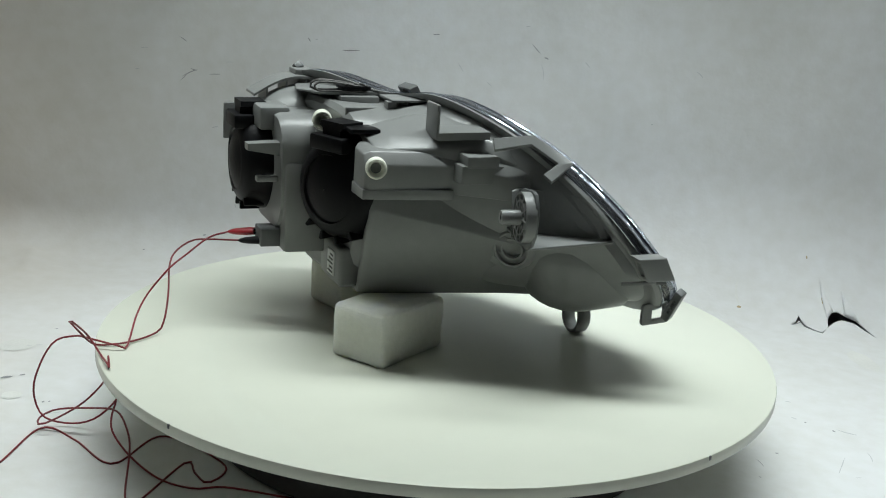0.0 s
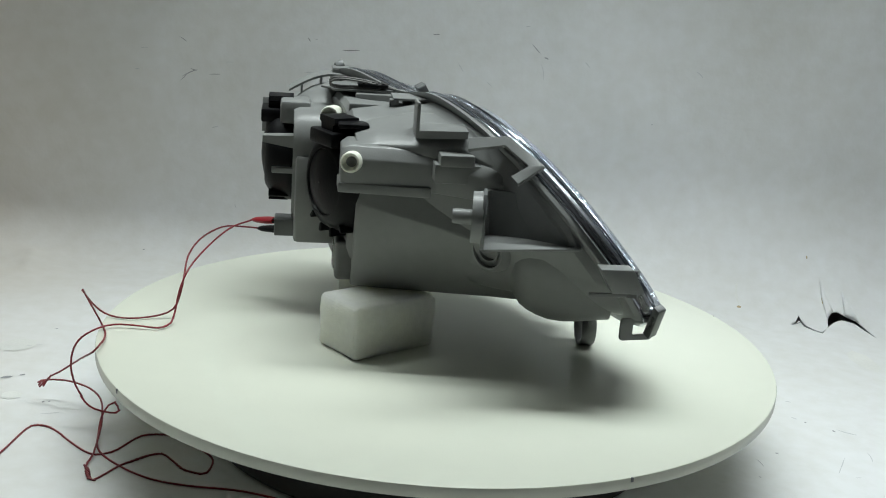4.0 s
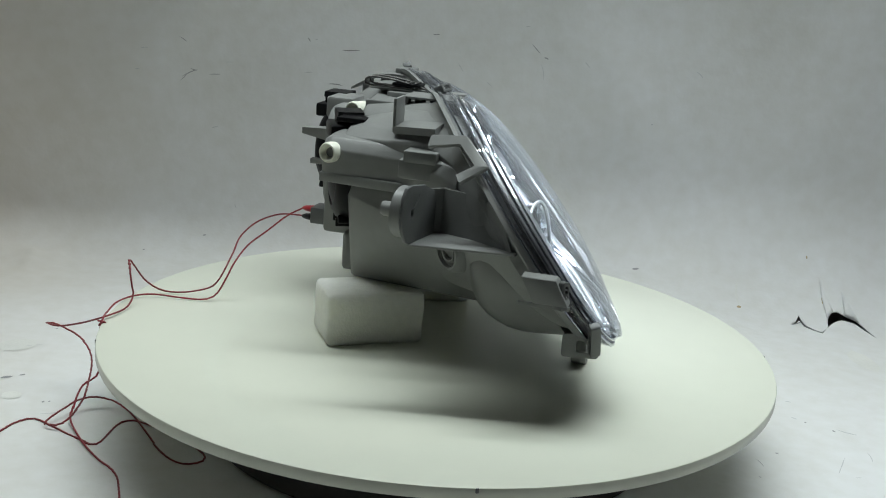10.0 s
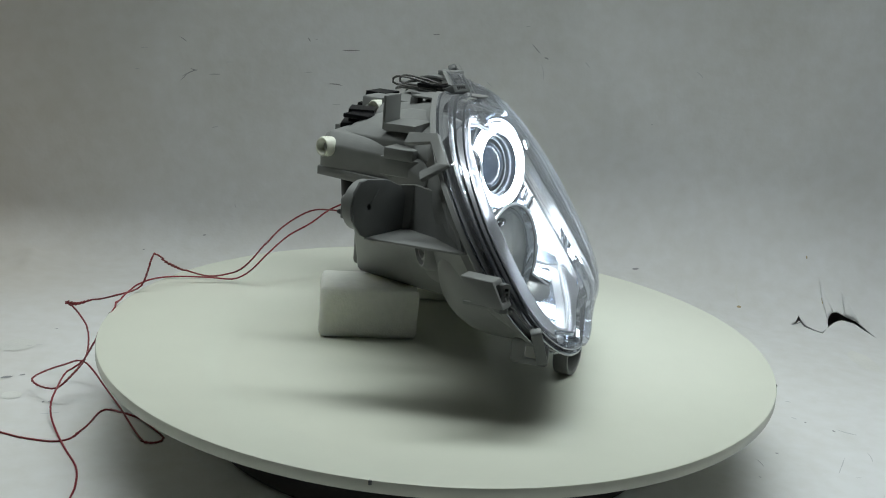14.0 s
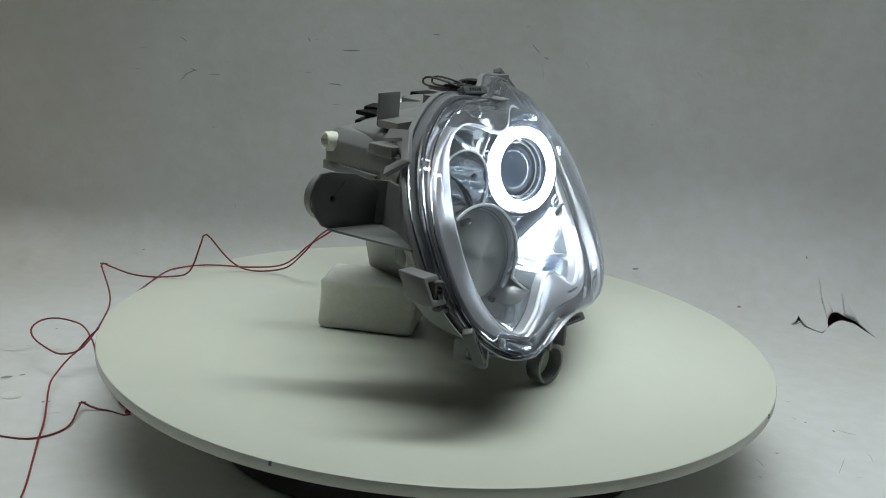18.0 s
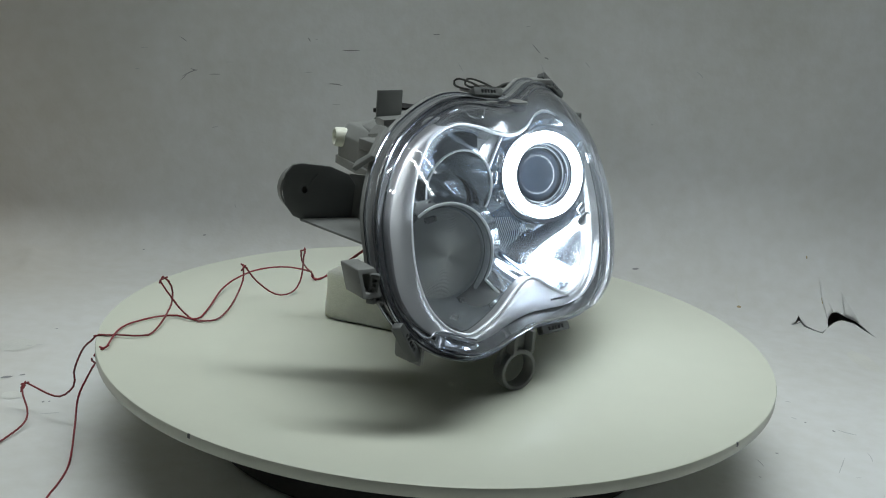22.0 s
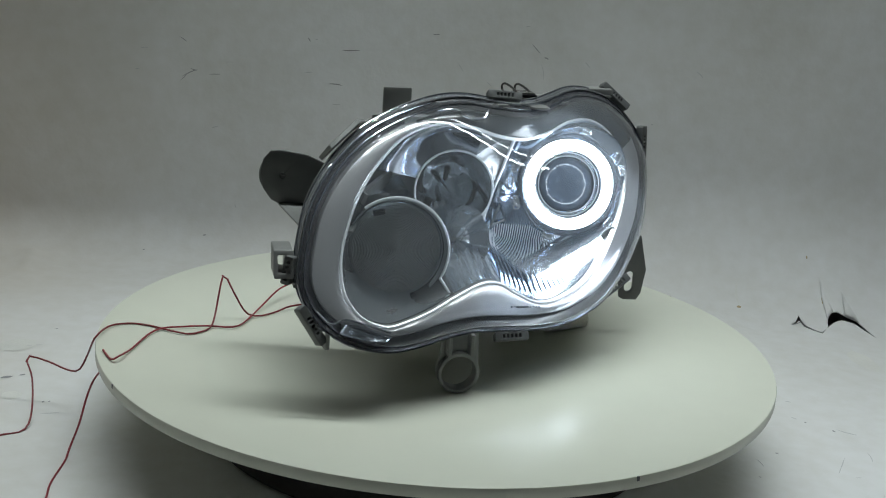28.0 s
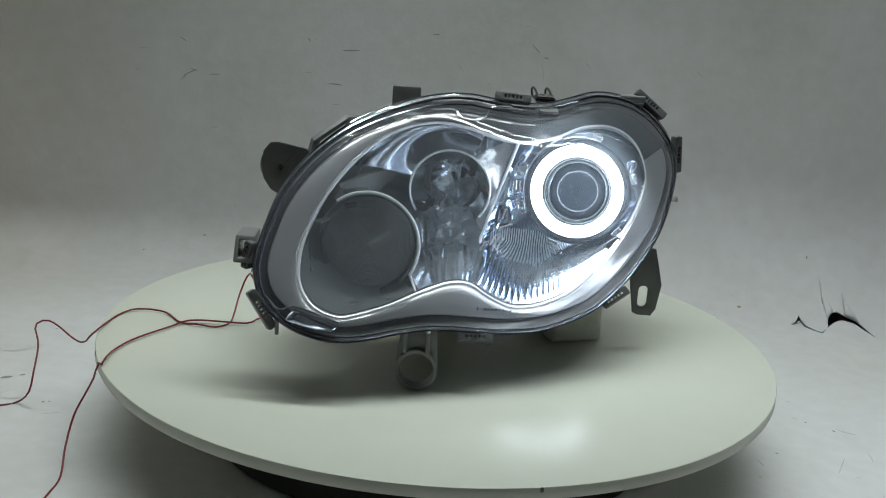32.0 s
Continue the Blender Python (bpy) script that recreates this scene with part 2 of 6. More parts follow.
# ---- the place: room, paper sweep, turntable ----
def build_room():
    lo, hi = (-2.0, -2.2, -0.006), (2.0, 1.0, 1.65)
    t = 0.1
    for name, a, b, mat in (("wall_north", (lo[0] - t, hi[1], lo[2]), (hi[0] + t, hi[1] + t, hi[2]), M_ROOM),
                            ("wall_south", (lo[0] - t, lo[1] - t, lo[2]), (hi[0] + t, lo[1], hi[2]), M_ROOM),
                            ("wall_east", (hi[0], lo[1], lo[2]), (hi[0] + t, hi[1], hi[2]), M_ROOM),
                            ("wall_west", (lo[0] - t, lo[1], lo[2]), (lo[0], hi[1], hi[2]), M_ROOM),
                            ("floor", (lo[0] - t, lo[1] - t, lo[2] - t), (hi[0] + t, hi[1] + t, lo[2]), M_ROOM),
                            ("ceiling", (lo[0] - t, lo[1] - t, hi[2]), (hi[0] + t, hi[1] + t, hi[2] + t), M_CEIL)):
        bm = bmesh.new()
        box(bm, a, b, bevel=0)
        ob = part(name, bm, mat, None)
        tagged(ob, "plain grey painted " + ("ceiling of the workshop" if name == "ceiling" else "floor of the workshop" if name == "floor" else "wall of the workshop"),
               name.split("_")[0], kind="structure")


BEND_Y, BEND_R = 0.50, 0.18     # where the paper rises, and how tightly


def sheet_point(x, s):
    """The paper sweep: s runs over the floor, round the bend and up the wall; 0 where the bend starts. The bend is tighter on one side."""
    k = min(1.0, max(0.0, (x + 0.35) / 0.75))
    r = 0.055 + 0.115 * k * k * (3 - 2 * k)
    flat, turn = BEND_R - r, r * math.pi / 2
    if s < 0:
        y, z, ny, nz = BEND_Y - BEND_R + s, 0.0, 0.0, 1.0
    elif s < BEND_R * math.pi / 2:
        d = s / (BEND_R * math.pi / 2) * (2 * flat + turn)
        if d < flat:
            y, z, ny, nz = BEND_Y - BEND_R + d, 0.0, 0.0, 1.0
        elif d < flat + turn:
            a = (d - flat) / r
            y, z, ny, nz = BEND_Y - r + r * math.sin(a), r * (1 - math.cos(a)), -math.sin(a), math.cos(a)
        else:
            y, z, ny, nz = BEND_Y, r + d - flat - turn, -1.0, 0.0
    else:
        y, z, ny, nz = BEND_Y, BEND_R + s - BEND_R * math.pi / 2, -1.0, 0.0
    wall = min(1.0, max(0.0, (s + 0.02) / 0.12))
    d = 0.020 * wall * noise.noise((x * 2.4, s * 1.5, 1.0)) + 0.0065 * wall * noise.noise((x * 6.0, s * 5.0, 4.0))
    d += (0.0012 + 0.001 * wall) * noise.noise((x * 16.0, s * 14.0, 7.0))
    # a slanting soft crease and two upright ones
    q = (x + 0.497) * 0.907 - (s - 0.258) * 0.42
    d += 0.005 * wall * math.exp(-(q / 0.03) ** 2) + 0.13 * wall * max(0.0, s - 0.12) / (1 + math.exp(max(-30, min(30, q / 0.022))))
    d += 0.003 * wall * math.exp(-((x + 0.21 + 0.04 * (s - 0.4)) / 0.012) ** 2) * min(1, max(0, (s - 0.25) * 6))
    d += 0.004 * wall * math.exp(-((x - 0.46 - 0.35 * (s - 0.3)) / 0.02) ** 2) * min(1, max(0, (s - 0.16) * 8))
    d += 0.005 * wall * math.exp(-((x - 0.17 + 0.5 * (s - 0.4)) / 0.05) ** 2) * min(1, max(0, (s - 0.22) * 6))
    # crumpled corner
    d += 0.012 * math.exp(-((x + 0.522) / 0.024) ** 2 - ((s - 0.085) / 0.04) ** 2) * (0.7 + 0.6 * noise.noise((x * 40, s * 40, 2)))
    # lifted paper round the tear
    d += 0.007 * math.exp(-((x - 0.505) / 0.05) ** 2 - ((s - 0.09) / 0.045) ** 2) * (0.6 + 0.8 * noise.noise((x * 25, s * 25, 5)))
    return Vector((x, y + ny * d, z + nz * max(d, -0.001 if s < 0 else d)))


TEAR = [(0.477, 0.039), (0.481, 0.056), (0.488, 0.070), (0.496, 0.073), (0.503, 0.066), (0.509, 0.062), (0.518, 0.059), (0.523, 0.050),
        (0.534, 0.020), (0.521, 0.043), (0.513, 0.0525), (0.498, 0.0555), (0.486, 0.049)]
CRACK = [(0.432, 0.0450), (0.440, 0.0495), (0.4465, 0.063), (0.448, 0.053), (0.451, 0.042), (0.459, 0.034), (0.467, 0.0275), (0.477, 0.039),
         (0.467, 0.0245), (0.458, 0.0315), (0.4485, 0.039), (0.445, 0.0525), (0.440, 0.0455)]


def build_sheet():
    from mathutils.geometry import delaunay_2d_cdt
    pts = []
    xs = [-1.25 + 2.5 * i / 90 for i in range(91)]
    ss = [-1.25 + i * 0.05 for i in range(22)] + [-0.15 + i * 0.0125 for i in range(36)] + [0.3125 + i * 0.03 for i in range(24)]
    near = lambda x, s: (0.42 < x < 0.55 and 0.0 < s < 0.10) or (-0.61 < x < -0.43 and -0.01 < s < 0.20)
    pts += [Vector((x, s)) for x in xs for s in ss if not near(x, s)]
    pts += [Vector((0.424 + 0.004 * i, 0.004 + 0.004 * j)) for i in range(31) for j in range(24)]
    pts += [Vector((-0.605 + 0.006 * i, -0.005 + 0.006 * j)) for i in range(29) for j in range(34)]
    base, edges = len(pts), []
    for loop in (TEAR, CRACK):
        k = len(pts)
        pts += [Vector(p) for p in loop]
        edges += [(k + i, k + (i + 1) % len(loop)) for i in range(len(loop))]
    vs, _, fs, *_ = delaunay_2d_cdt(pts, edges, [], 0, 1e-5)

    def inside(p, loop):
        hit = False
        for (x0, y0), (x1, y1) in zip(loop, loop[1:] + loop[:1]):
            if (y0 > p.y) != (y1 > p.y) and p.x < x0 + (p.y - y0) / (y1 - y0) * (x1 - x0):
                hit = not hit
        return hit
    bm = bmesh.new()
    vv = [bm.verts.new(sheet_point(p.x, p.y)) for p in vs]
    for f in fs:
        c = sum((vs[i] for i in f), Vector((0, 0))) / len(f)
        if not (inside(c, TEAR) or inside(c, CRACK)):
            bm.faces.new([vv[i] for i in f])
    bmesh.ops.recalc_face_normals(bm, faces=bm.faces)
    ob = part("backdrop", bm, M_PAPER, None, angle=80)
    sol = ob.modifiers.new("thickness", "SOLIDIFY")
    sol.thickness, sol.offset = 0.0012, -1 if ob.data.polygons[0].normal.z > 0 else 1
    tagged(ob, "creased scuffed white paper sweep with a torn lower corner", "backdrop", kind="structure")
    # paper flaps that stand up round the tear
    for k, (a, b, c, lift) in enumerate((((0.503, 0.068), (0.520, 0.056), (0.508, 0.118), 0.024), ((0.480, 0.058), (0.492, 0.075), (0.484, 0.135), 0.005))):
        bm = bmesh.new()
        n = 6
        rows = []
        for i in range(n + 1):
            f = i / n
            l, r = Vector(a).lerp(Vector(c), f), Vector(b).lerp(Vector(c), f)
            rows.append([sheet_point(*l.lerp(r, j / 4)) + Vector((0, -0.0015 - lift * math.sin(f * 2.2) * (0.6 + 0.1 * j), 0)) for j in range(5)])
        loft(bm, rows, closed=False)
        flap = part("paper_flap", bm, M_PAPER, ob, "torn white paper flap that curls up", angle=60)
        s2 = flap.modifiers.new("thickness", "SOLIDIFY")
        s2.thickness = 0.0006
    return ob


def marks(name, strokes, mat, label):
    """Thin strokes lying on the paper: x, s, length, angle in degrees, width."""
    bm = bmesh.new()
    for x, s, length, ang, width in strokes:
        c, n = Vector((math.cos(radians(ang)), math.sin(radians(ang)))), 5
        side = Vector((-c.y, c.x))
        bow = random.uniform(-0.08, 0.08) * length
        rows = []
        for i in range(n + 1):
            f = i / n - 0.5
            p = Vector((x, s)) + c * (f * length) + side * (bow * (1 - 4 * f * f))
            w = width * (1 - (2 * f) ** 2) ** 0.5 * 0.34 + 0.0001
            rows.append([sheet_point(*(p + side * w)), sheet_point(*(p - side * w))])
        rows = [[q + ((EYE - q).normalized() * 0.0012) for q in r] for r in rows]
        loft(bm, rows, closed=False)
    return tagged(part(name, bm, mat, None), label, "scuff mark", kind="stuff")


def build_turntable():
    t = thing("turntable", "round white display turntable on a low dark base", "turntable")
    t.matrix_world = pose(0, 0, 0)
    bm = bmesh.new()
    lathe(bm, [(0, 0), (0.198, 0), (0.205, 0.004), (0.205, 0.024), (0.196, 0.028), (0.15, 0.03), (0.15, TOP - 0.0145), (0, TOP - 0.0145)], 72)
    part("base", bm, M_BASE, t, "low round dark grey turntable base")
    bm = bmesh.new()
    R = 0.3
    lathe(bm, [(0, -0.010), (R - 0.002, -0.010), (R - 0.0006, -0.0096), (R, -0.008), (R, -0.002), (R - 0.0005, -0.0006), (R - 0.002, 0), (R * 0.5, 0), (0, 0)], 160)
    disc = part("disc", bm, M_TABLE, t, "off-white laminate turntable disc with a plain edge")
    # knocks on the rim
    for a in (-75, 22, 118, 200):
        bm = bmesh.new()
        box(bm, (R - 0.0015, -0.0012, -0.004), (R + 0.0004, 0.0012, -0.0005), pose(0, 0, 0, 0, 0, a), 0.0003, 1)
        part("rim_knock", bm, M_GREYD, disc, "small dark knock on the rim")
    return t, disc


build_room()
SHEET = build_sheet()
TABLE, DISC = build_turntable()


DARK_WALL = [(-0.356, 0.385, 0.0113, -32, 0.0011), (-0.347, 0.342, 0.0225, 28, 0.0014), (-0.342, 0.347, 0.0086, -16, 0.0011), (-0.355, 0.336, 0.0106, 42, 0.0011), (-0.314, 0.343, 0.0147, 4, 0.0011), (-0.138, 0.387, 0.0233, 4, 0.0018), (-0.157, 0.341, 0.019, -2, 0.0018), (-0.192, 0.397, 0.0057, -57, 0.0015), (-0.03, 0.415, 0.0087, 4, 0.0014), (0.099, 0.405, 0.0159, -45, 0.0014), (0.113, 0.394, 0.0058, -16, 0.0021), (-0.322, 0.154, 0.0051, 5, 0.0017), (0.249, 0.132, 0.0088, 5, 0.0035), (-0.399, 0.133, 0.0029, 6, 0.0018)]
FAINT_WALL = [(-0.295, 0.36, 0.0102, 4, 0.0007), (-0.192, 0.355, 0.0102, 4, 0.0011), (-0.183, 0.398, 0.0036, 4, 0.0011), (0.086, 0.433, 0.0057, 4, 0.0011), (0.166, 0.39, 0.0102, -45, 0.0011), (0.312, 0.387, 0.0119, -39, 0.0011), (0.109, 0.377, 0.0218, -75, 0.0007), (-0.415, 0.343, 0.0059, 4, 0.0011), (-0.405, 0.371, 0.0088, 4, 0.0007), (-0.154, 0.316, 0.0103, 4, 0.0007), (-0.312, 0.275, 0.0089, 9, 0.0011), (0.004, 0.375, 0.013, -56, 0.0007), (0.258, 0.319, 0.0029, 4, 0.0015), (0.042, 0.356, 0.0102, -36, 0.0007), (-0.283, 0.187, 0.0046, -64, 0.0011)]
DARK_FLOOR = [(-0.409, -0.29, 0.0111, 26, 0.0073), (-0.397, -0.282, 0.0064, 39, 0.0044), (-0.356, -0.341, 0.0025, 11, 0.0053), (-0.351, -0.339, 0.002, 11, 0.004), (-0.409, -0.15, 0.0035, 12, 0.0027), (0.389, -0.275, 0.0029, 10, 0.0058), (0.44, 0.046, 0.0176, 29, 0.0024), (0.366, -0.258, 0.0028, -44, 0.003), (0.318, -0.336, 0.0033, 10, 0.0026)]
FAINT_FLOOR = [(0.296, -0.361, 0.0161, -78, 0.0016), (0.357, -0.25, 0.0058, -44, 0.003), (0.402, -0.275, 0.0207, -31, 0.003), (0.372, -0.354, 0.0387, 65, 0.001), (0.405, -0.331, 0.0211, -95, 0.001), (0.38, -0.376, 0.0054, 9, 0.0012), (0.362, -0.208, 0.0066, -17, 0.0025), (0.289, -0.39, 0.0042, -72, 0.0021), (-0.341, -0.363, 0.0192, 23, 0.0015), (-0.335, -0.234, 0.0168, 3, 0.0016), (-0.415, -0.201, 0.0165, 24, 0.0017)]
RUST = [(0.374, 0.073, 0.0058, 6, 0.0067), (0.472, 0.161, 0.0049, 86, 0.0029), (0.483, 0.095, 0.016, 80, 0.0029)]
PALE = [(0.377, 0.098, 0.0447, -95, 0.0045), (0.488, -0.065, 0.0689, -84, 0.0405), (-0.431, -0.204, 0.0445, 55, 0.0495), (-0.388, -0.332, 0.0201, 38, 0.027)]

marks("pencil_marks", DARK_WALL + DARK_FLOOR, M_MARK, "dark pencil scratches and specks on the white paper")
marks("faint_scratches", FAINT_WALL + FAINT_FLOOR, M_FAINT, "faint grey scratches on the white paper")
marks("rust_spots", RUST, M_RUST, "small brown rust spots on the white paper")
marks("pale_stains", PALE, M_STAIN, "pale yellowed stains on the white paper")


# ---- the headlamp: outlines and surfaces ----
FLANGE = [(-0.147, 0.0907), (-0.1469, 0.1056), (-0.1434, 0.1209), (-0.137, 0.1404), (-0.1256, 0.1586), (-0.1102, 0.1756), (-0.0896, 0.1915),
          (-0.0679, 0.2023), (-0.0408, 0.2117), (-0.0127, 0.2176), (0.0116, 0.2182), (0.0365, 0.2146), (0.0619, 0.2113), (0.0824, 0.2118),
          (0.1034, 0.2159), (0.1249, 0.2204), (0.1472, 0.2193), (0.1701, 0.2119), (0.1905, 0.1973), (0.2052, 0.1779), (0.2098, 0.1566),
          (0.2047, 0.1341), (0.193, 0.1082), (0.1762, 0.088), (0.1548, 0.069), (0.1291, 0.054), (0.1044, 0.0472), (0.0804, 0.0439),
          (0.0476, 0.045), (0.0201, 0.0483), (-0.0067, 0.0504), (-0.0327, 0.0487), (-0.0538, 0.0456), (-0.0749, 0.0444), (-0.0942, 0.0471),
          (-0.114, 0.0535), (-0.1302, 0.0633), (-0.1411, 0.0754)]
OPENING = [(-0.1123, 0.0888), (-0.1124, 0.1079), (-0.1057, 0.1282), (-0.0943, 0.1496), (-0.0744, 0.1725), (-0.0486, 0.1907), (-0.0161, 0.1983),
           (0.0134, 0.1944), (0.0386, 0.1867), (0.0639, 0.1832), (0.0895, 0.1864), (0.1158, 0.1942), (0.1433, 0.1936), (0.1661, 0.18),
           (0.1765, 0.1565), (0.172, 0.1342), (0.1583, 0.113), (0.1372, 0.091), (0.1119, 0.0721), (0.0849, 0.0633), (0.0584, 0.0628),
           (0.0367, 0.072), (0.0221, 0.0806), (0.0059, 0.082), (-0.0162, 0.0764), (-0.0398, 0.0681), (-0.0611, 0.0628), (-0.0782, 0.0606),
           (-0.0962, 0.0665), (-0.1071, 0.0769)]
N = 140
RIM = closed_spline(FLANGE, N)
HOLE = closed_spline(OPENING, N)
MID = Vector((0.035, 0.128))


def depth(u, v):
    """How far forward the swept lens flange lies."""
    q = v - 0.12
    return 0.0827 - 0.3724 * u - 0.7912 * q - 0.9113 * u * u + 0.2078 * u * q - 0.484 * q * q


def ring(curve, back):
    return [V(p.x, depth(p.x, p.y) - back, p.y) for p in curve]


def toward(curve, s, mid=MID):
    return [mid + (p - mid) * s for p in curve]


def align(curve, ref):
    """Start a closed curve at the point nearest in angle to ref's first point, in the same sense."""
    a0 = math.atan2(*(ref[0] - MID).yx)
    k = min(range(len(curve)), key=lambda i: abs((math.atan2(*(curve[i] - MID).yx) - a0 + math.pi) % (2 * math.pi) - math.pi))
    c = curve[k:] + curve[:k]
    return c


HOLE = align(HOLE, RIM)
BACK_C = Vector((0.072, 0.126))


def back_outline(hx=0.082, hz=0.077, p=3.2):
    out = []
    for q in RIM:
        a = math.atan2((q.y - MID.y) / 0.088, (q.x - MID.x) / 0.178)
        c, s = math.cos(a), math.sin(a)
        r = (abs(c) ** p + abs(s) ** p) ** (-1 / p)
        out.append(BACK_C + Vector((hx * r * c, hz * r * s)))
    return out


def build_housing(lamp):
    """Grey moulded shell: rim channel, tapering bowl and flat back."""
    bm = bmesh.new()
    bo = back_outline()
    back = [V(p.x, -0.083 - 0.12 * (p.x + 0.01), p.y) for p in bo]

    def band(d, b):
        """A ring of the rim's channel, shallower and further back along the top."""
        out = []
        for p in inset(RIM, d):
            k = min(1.0, max(0.0, (p.y - 0.13) / 0.05))
            out.append(V(p.x, depth(p.x, p.y) - (b * (1 - 0.45 * k) + 0.0095 * k), p.y))
        return out
    mouth = band(0.010, 0.034)
    rings = [band(0.008, 0.012), band(0.001, 0.012), band(0.0, 0.0145), band(0.0, 0.020), band(0.0015, 0.022), band(0.008, 0.0235), mouth]
    for t in (0.12, 0.26, 0.42, 0.58, 0.74, 0.89):
        row = []
        for a, b, p in zip(mouth, back, RIM):
            low = min(1.0, max(0.0, (0.105 - p.y) / 0.03))          # the lower part is a full bowl, the upper flank is hollow
            pull = 0.02 * (1 - low) + 0.05 * low
            q = a.lerp(b, t)
            row.append(q + (BACK_C3 - q) * (pull * math.sin(math.pi * t)))
        rings.append(row)
    rings += [back, [b.lerp(BACK_C3, 0.06) + Vector((0, 0.004, 0)) for b in back], [b.lerp(BACK_C3, 0.6) + Vector((0, 0.004, 0)) for b in back]]
    loft(bm, rings, False, True)
    return part("housing", bm, M_GREY, lamp, "grey moulded plastic headlamp housing", angle=28)


BACK_C3 = V(BACK_C.x, -0.09, BACK_C.y)


def rise(x):
    """How high the cover stands over the flange: lower at the pointed end."""
    return min(1.0, max(0.55, 0.55 + 3.2 * (x + 0.15)))


def skirt_ring(d, b):
    return [V(p.x, depth(p.x, p.y) + b * (rise(p.x) if b > 0 else 1), p.y) for p in inset(RIM, d)]


def bulged(curve, b):
    """A ring of the cover's dome, b before the flange and fuller towards the far end."""
    return [V(p.x, depth(p.x, p.y) + 0.0155 * rise(p.x) + (b - 0.0155) * (0.8 + 6.5 * max(-0.06, p.x - 0.03)), p.y) for p in curve]


def build_cover(lamp):
    """Clear cover: a stepped skirt on the rim and a domed front."""
    bm = bmesh.new()
    rings = [bulged(toward(inset(RIM, 0.0085), s), b) for s, b in ((1.0, 0.0155), (0.985, 0.0185), (0.96, 0.0210), (0.92, 0.0240), (0.84, 0.0280), (0.72, 0.0320), (0.56, 0.0350), (0.38, 0.0370), (0.18, 0.038))]
    loft(bm, rings, False, True)
    ob = part("cover", bm, M_LENS, lamp, "clear domed plastic headlamp cover", angle=50)
    ob.visible_shadow = False
    bm = bmesh.new()
    loft(bm, [skirt_ring(d, b) for d, b in ((0.0012, -0.0150), (-0.0004, -0.0148), (-0.0006, -0.0125), (0.0008, -0.0118), (0.0004, -0.006), (0.0, -0.001), (0.0012, 0.0005), (0.0030, 0.0005),
                                            (0.0040, 0.0035), (0.0050, 0.0060), (0.0062, 0.0065), (0.0070, 0.0105), (0.0076, 0.0110), (0.0085, 0.0155))])
    skirt = part("cover_skirt", bm, M_SKIRT, ob, "stepped clear skirt of the cover", angle=25)
    skirt.visible_shadow = False
    for d, b, r in ((0.0015, -0.0010, 0.0011), (0.0056, -0.0064, 0.0008), (-0.0003, 0.0128, 0.0008)):
        bm = bmesh.new()
        tube(bm, skirt_ring(d, -b), r, 6, True)
        part("cover_bead", bm, M_CHROMED, ob, "bright rolled edge of the cover")
    return ob


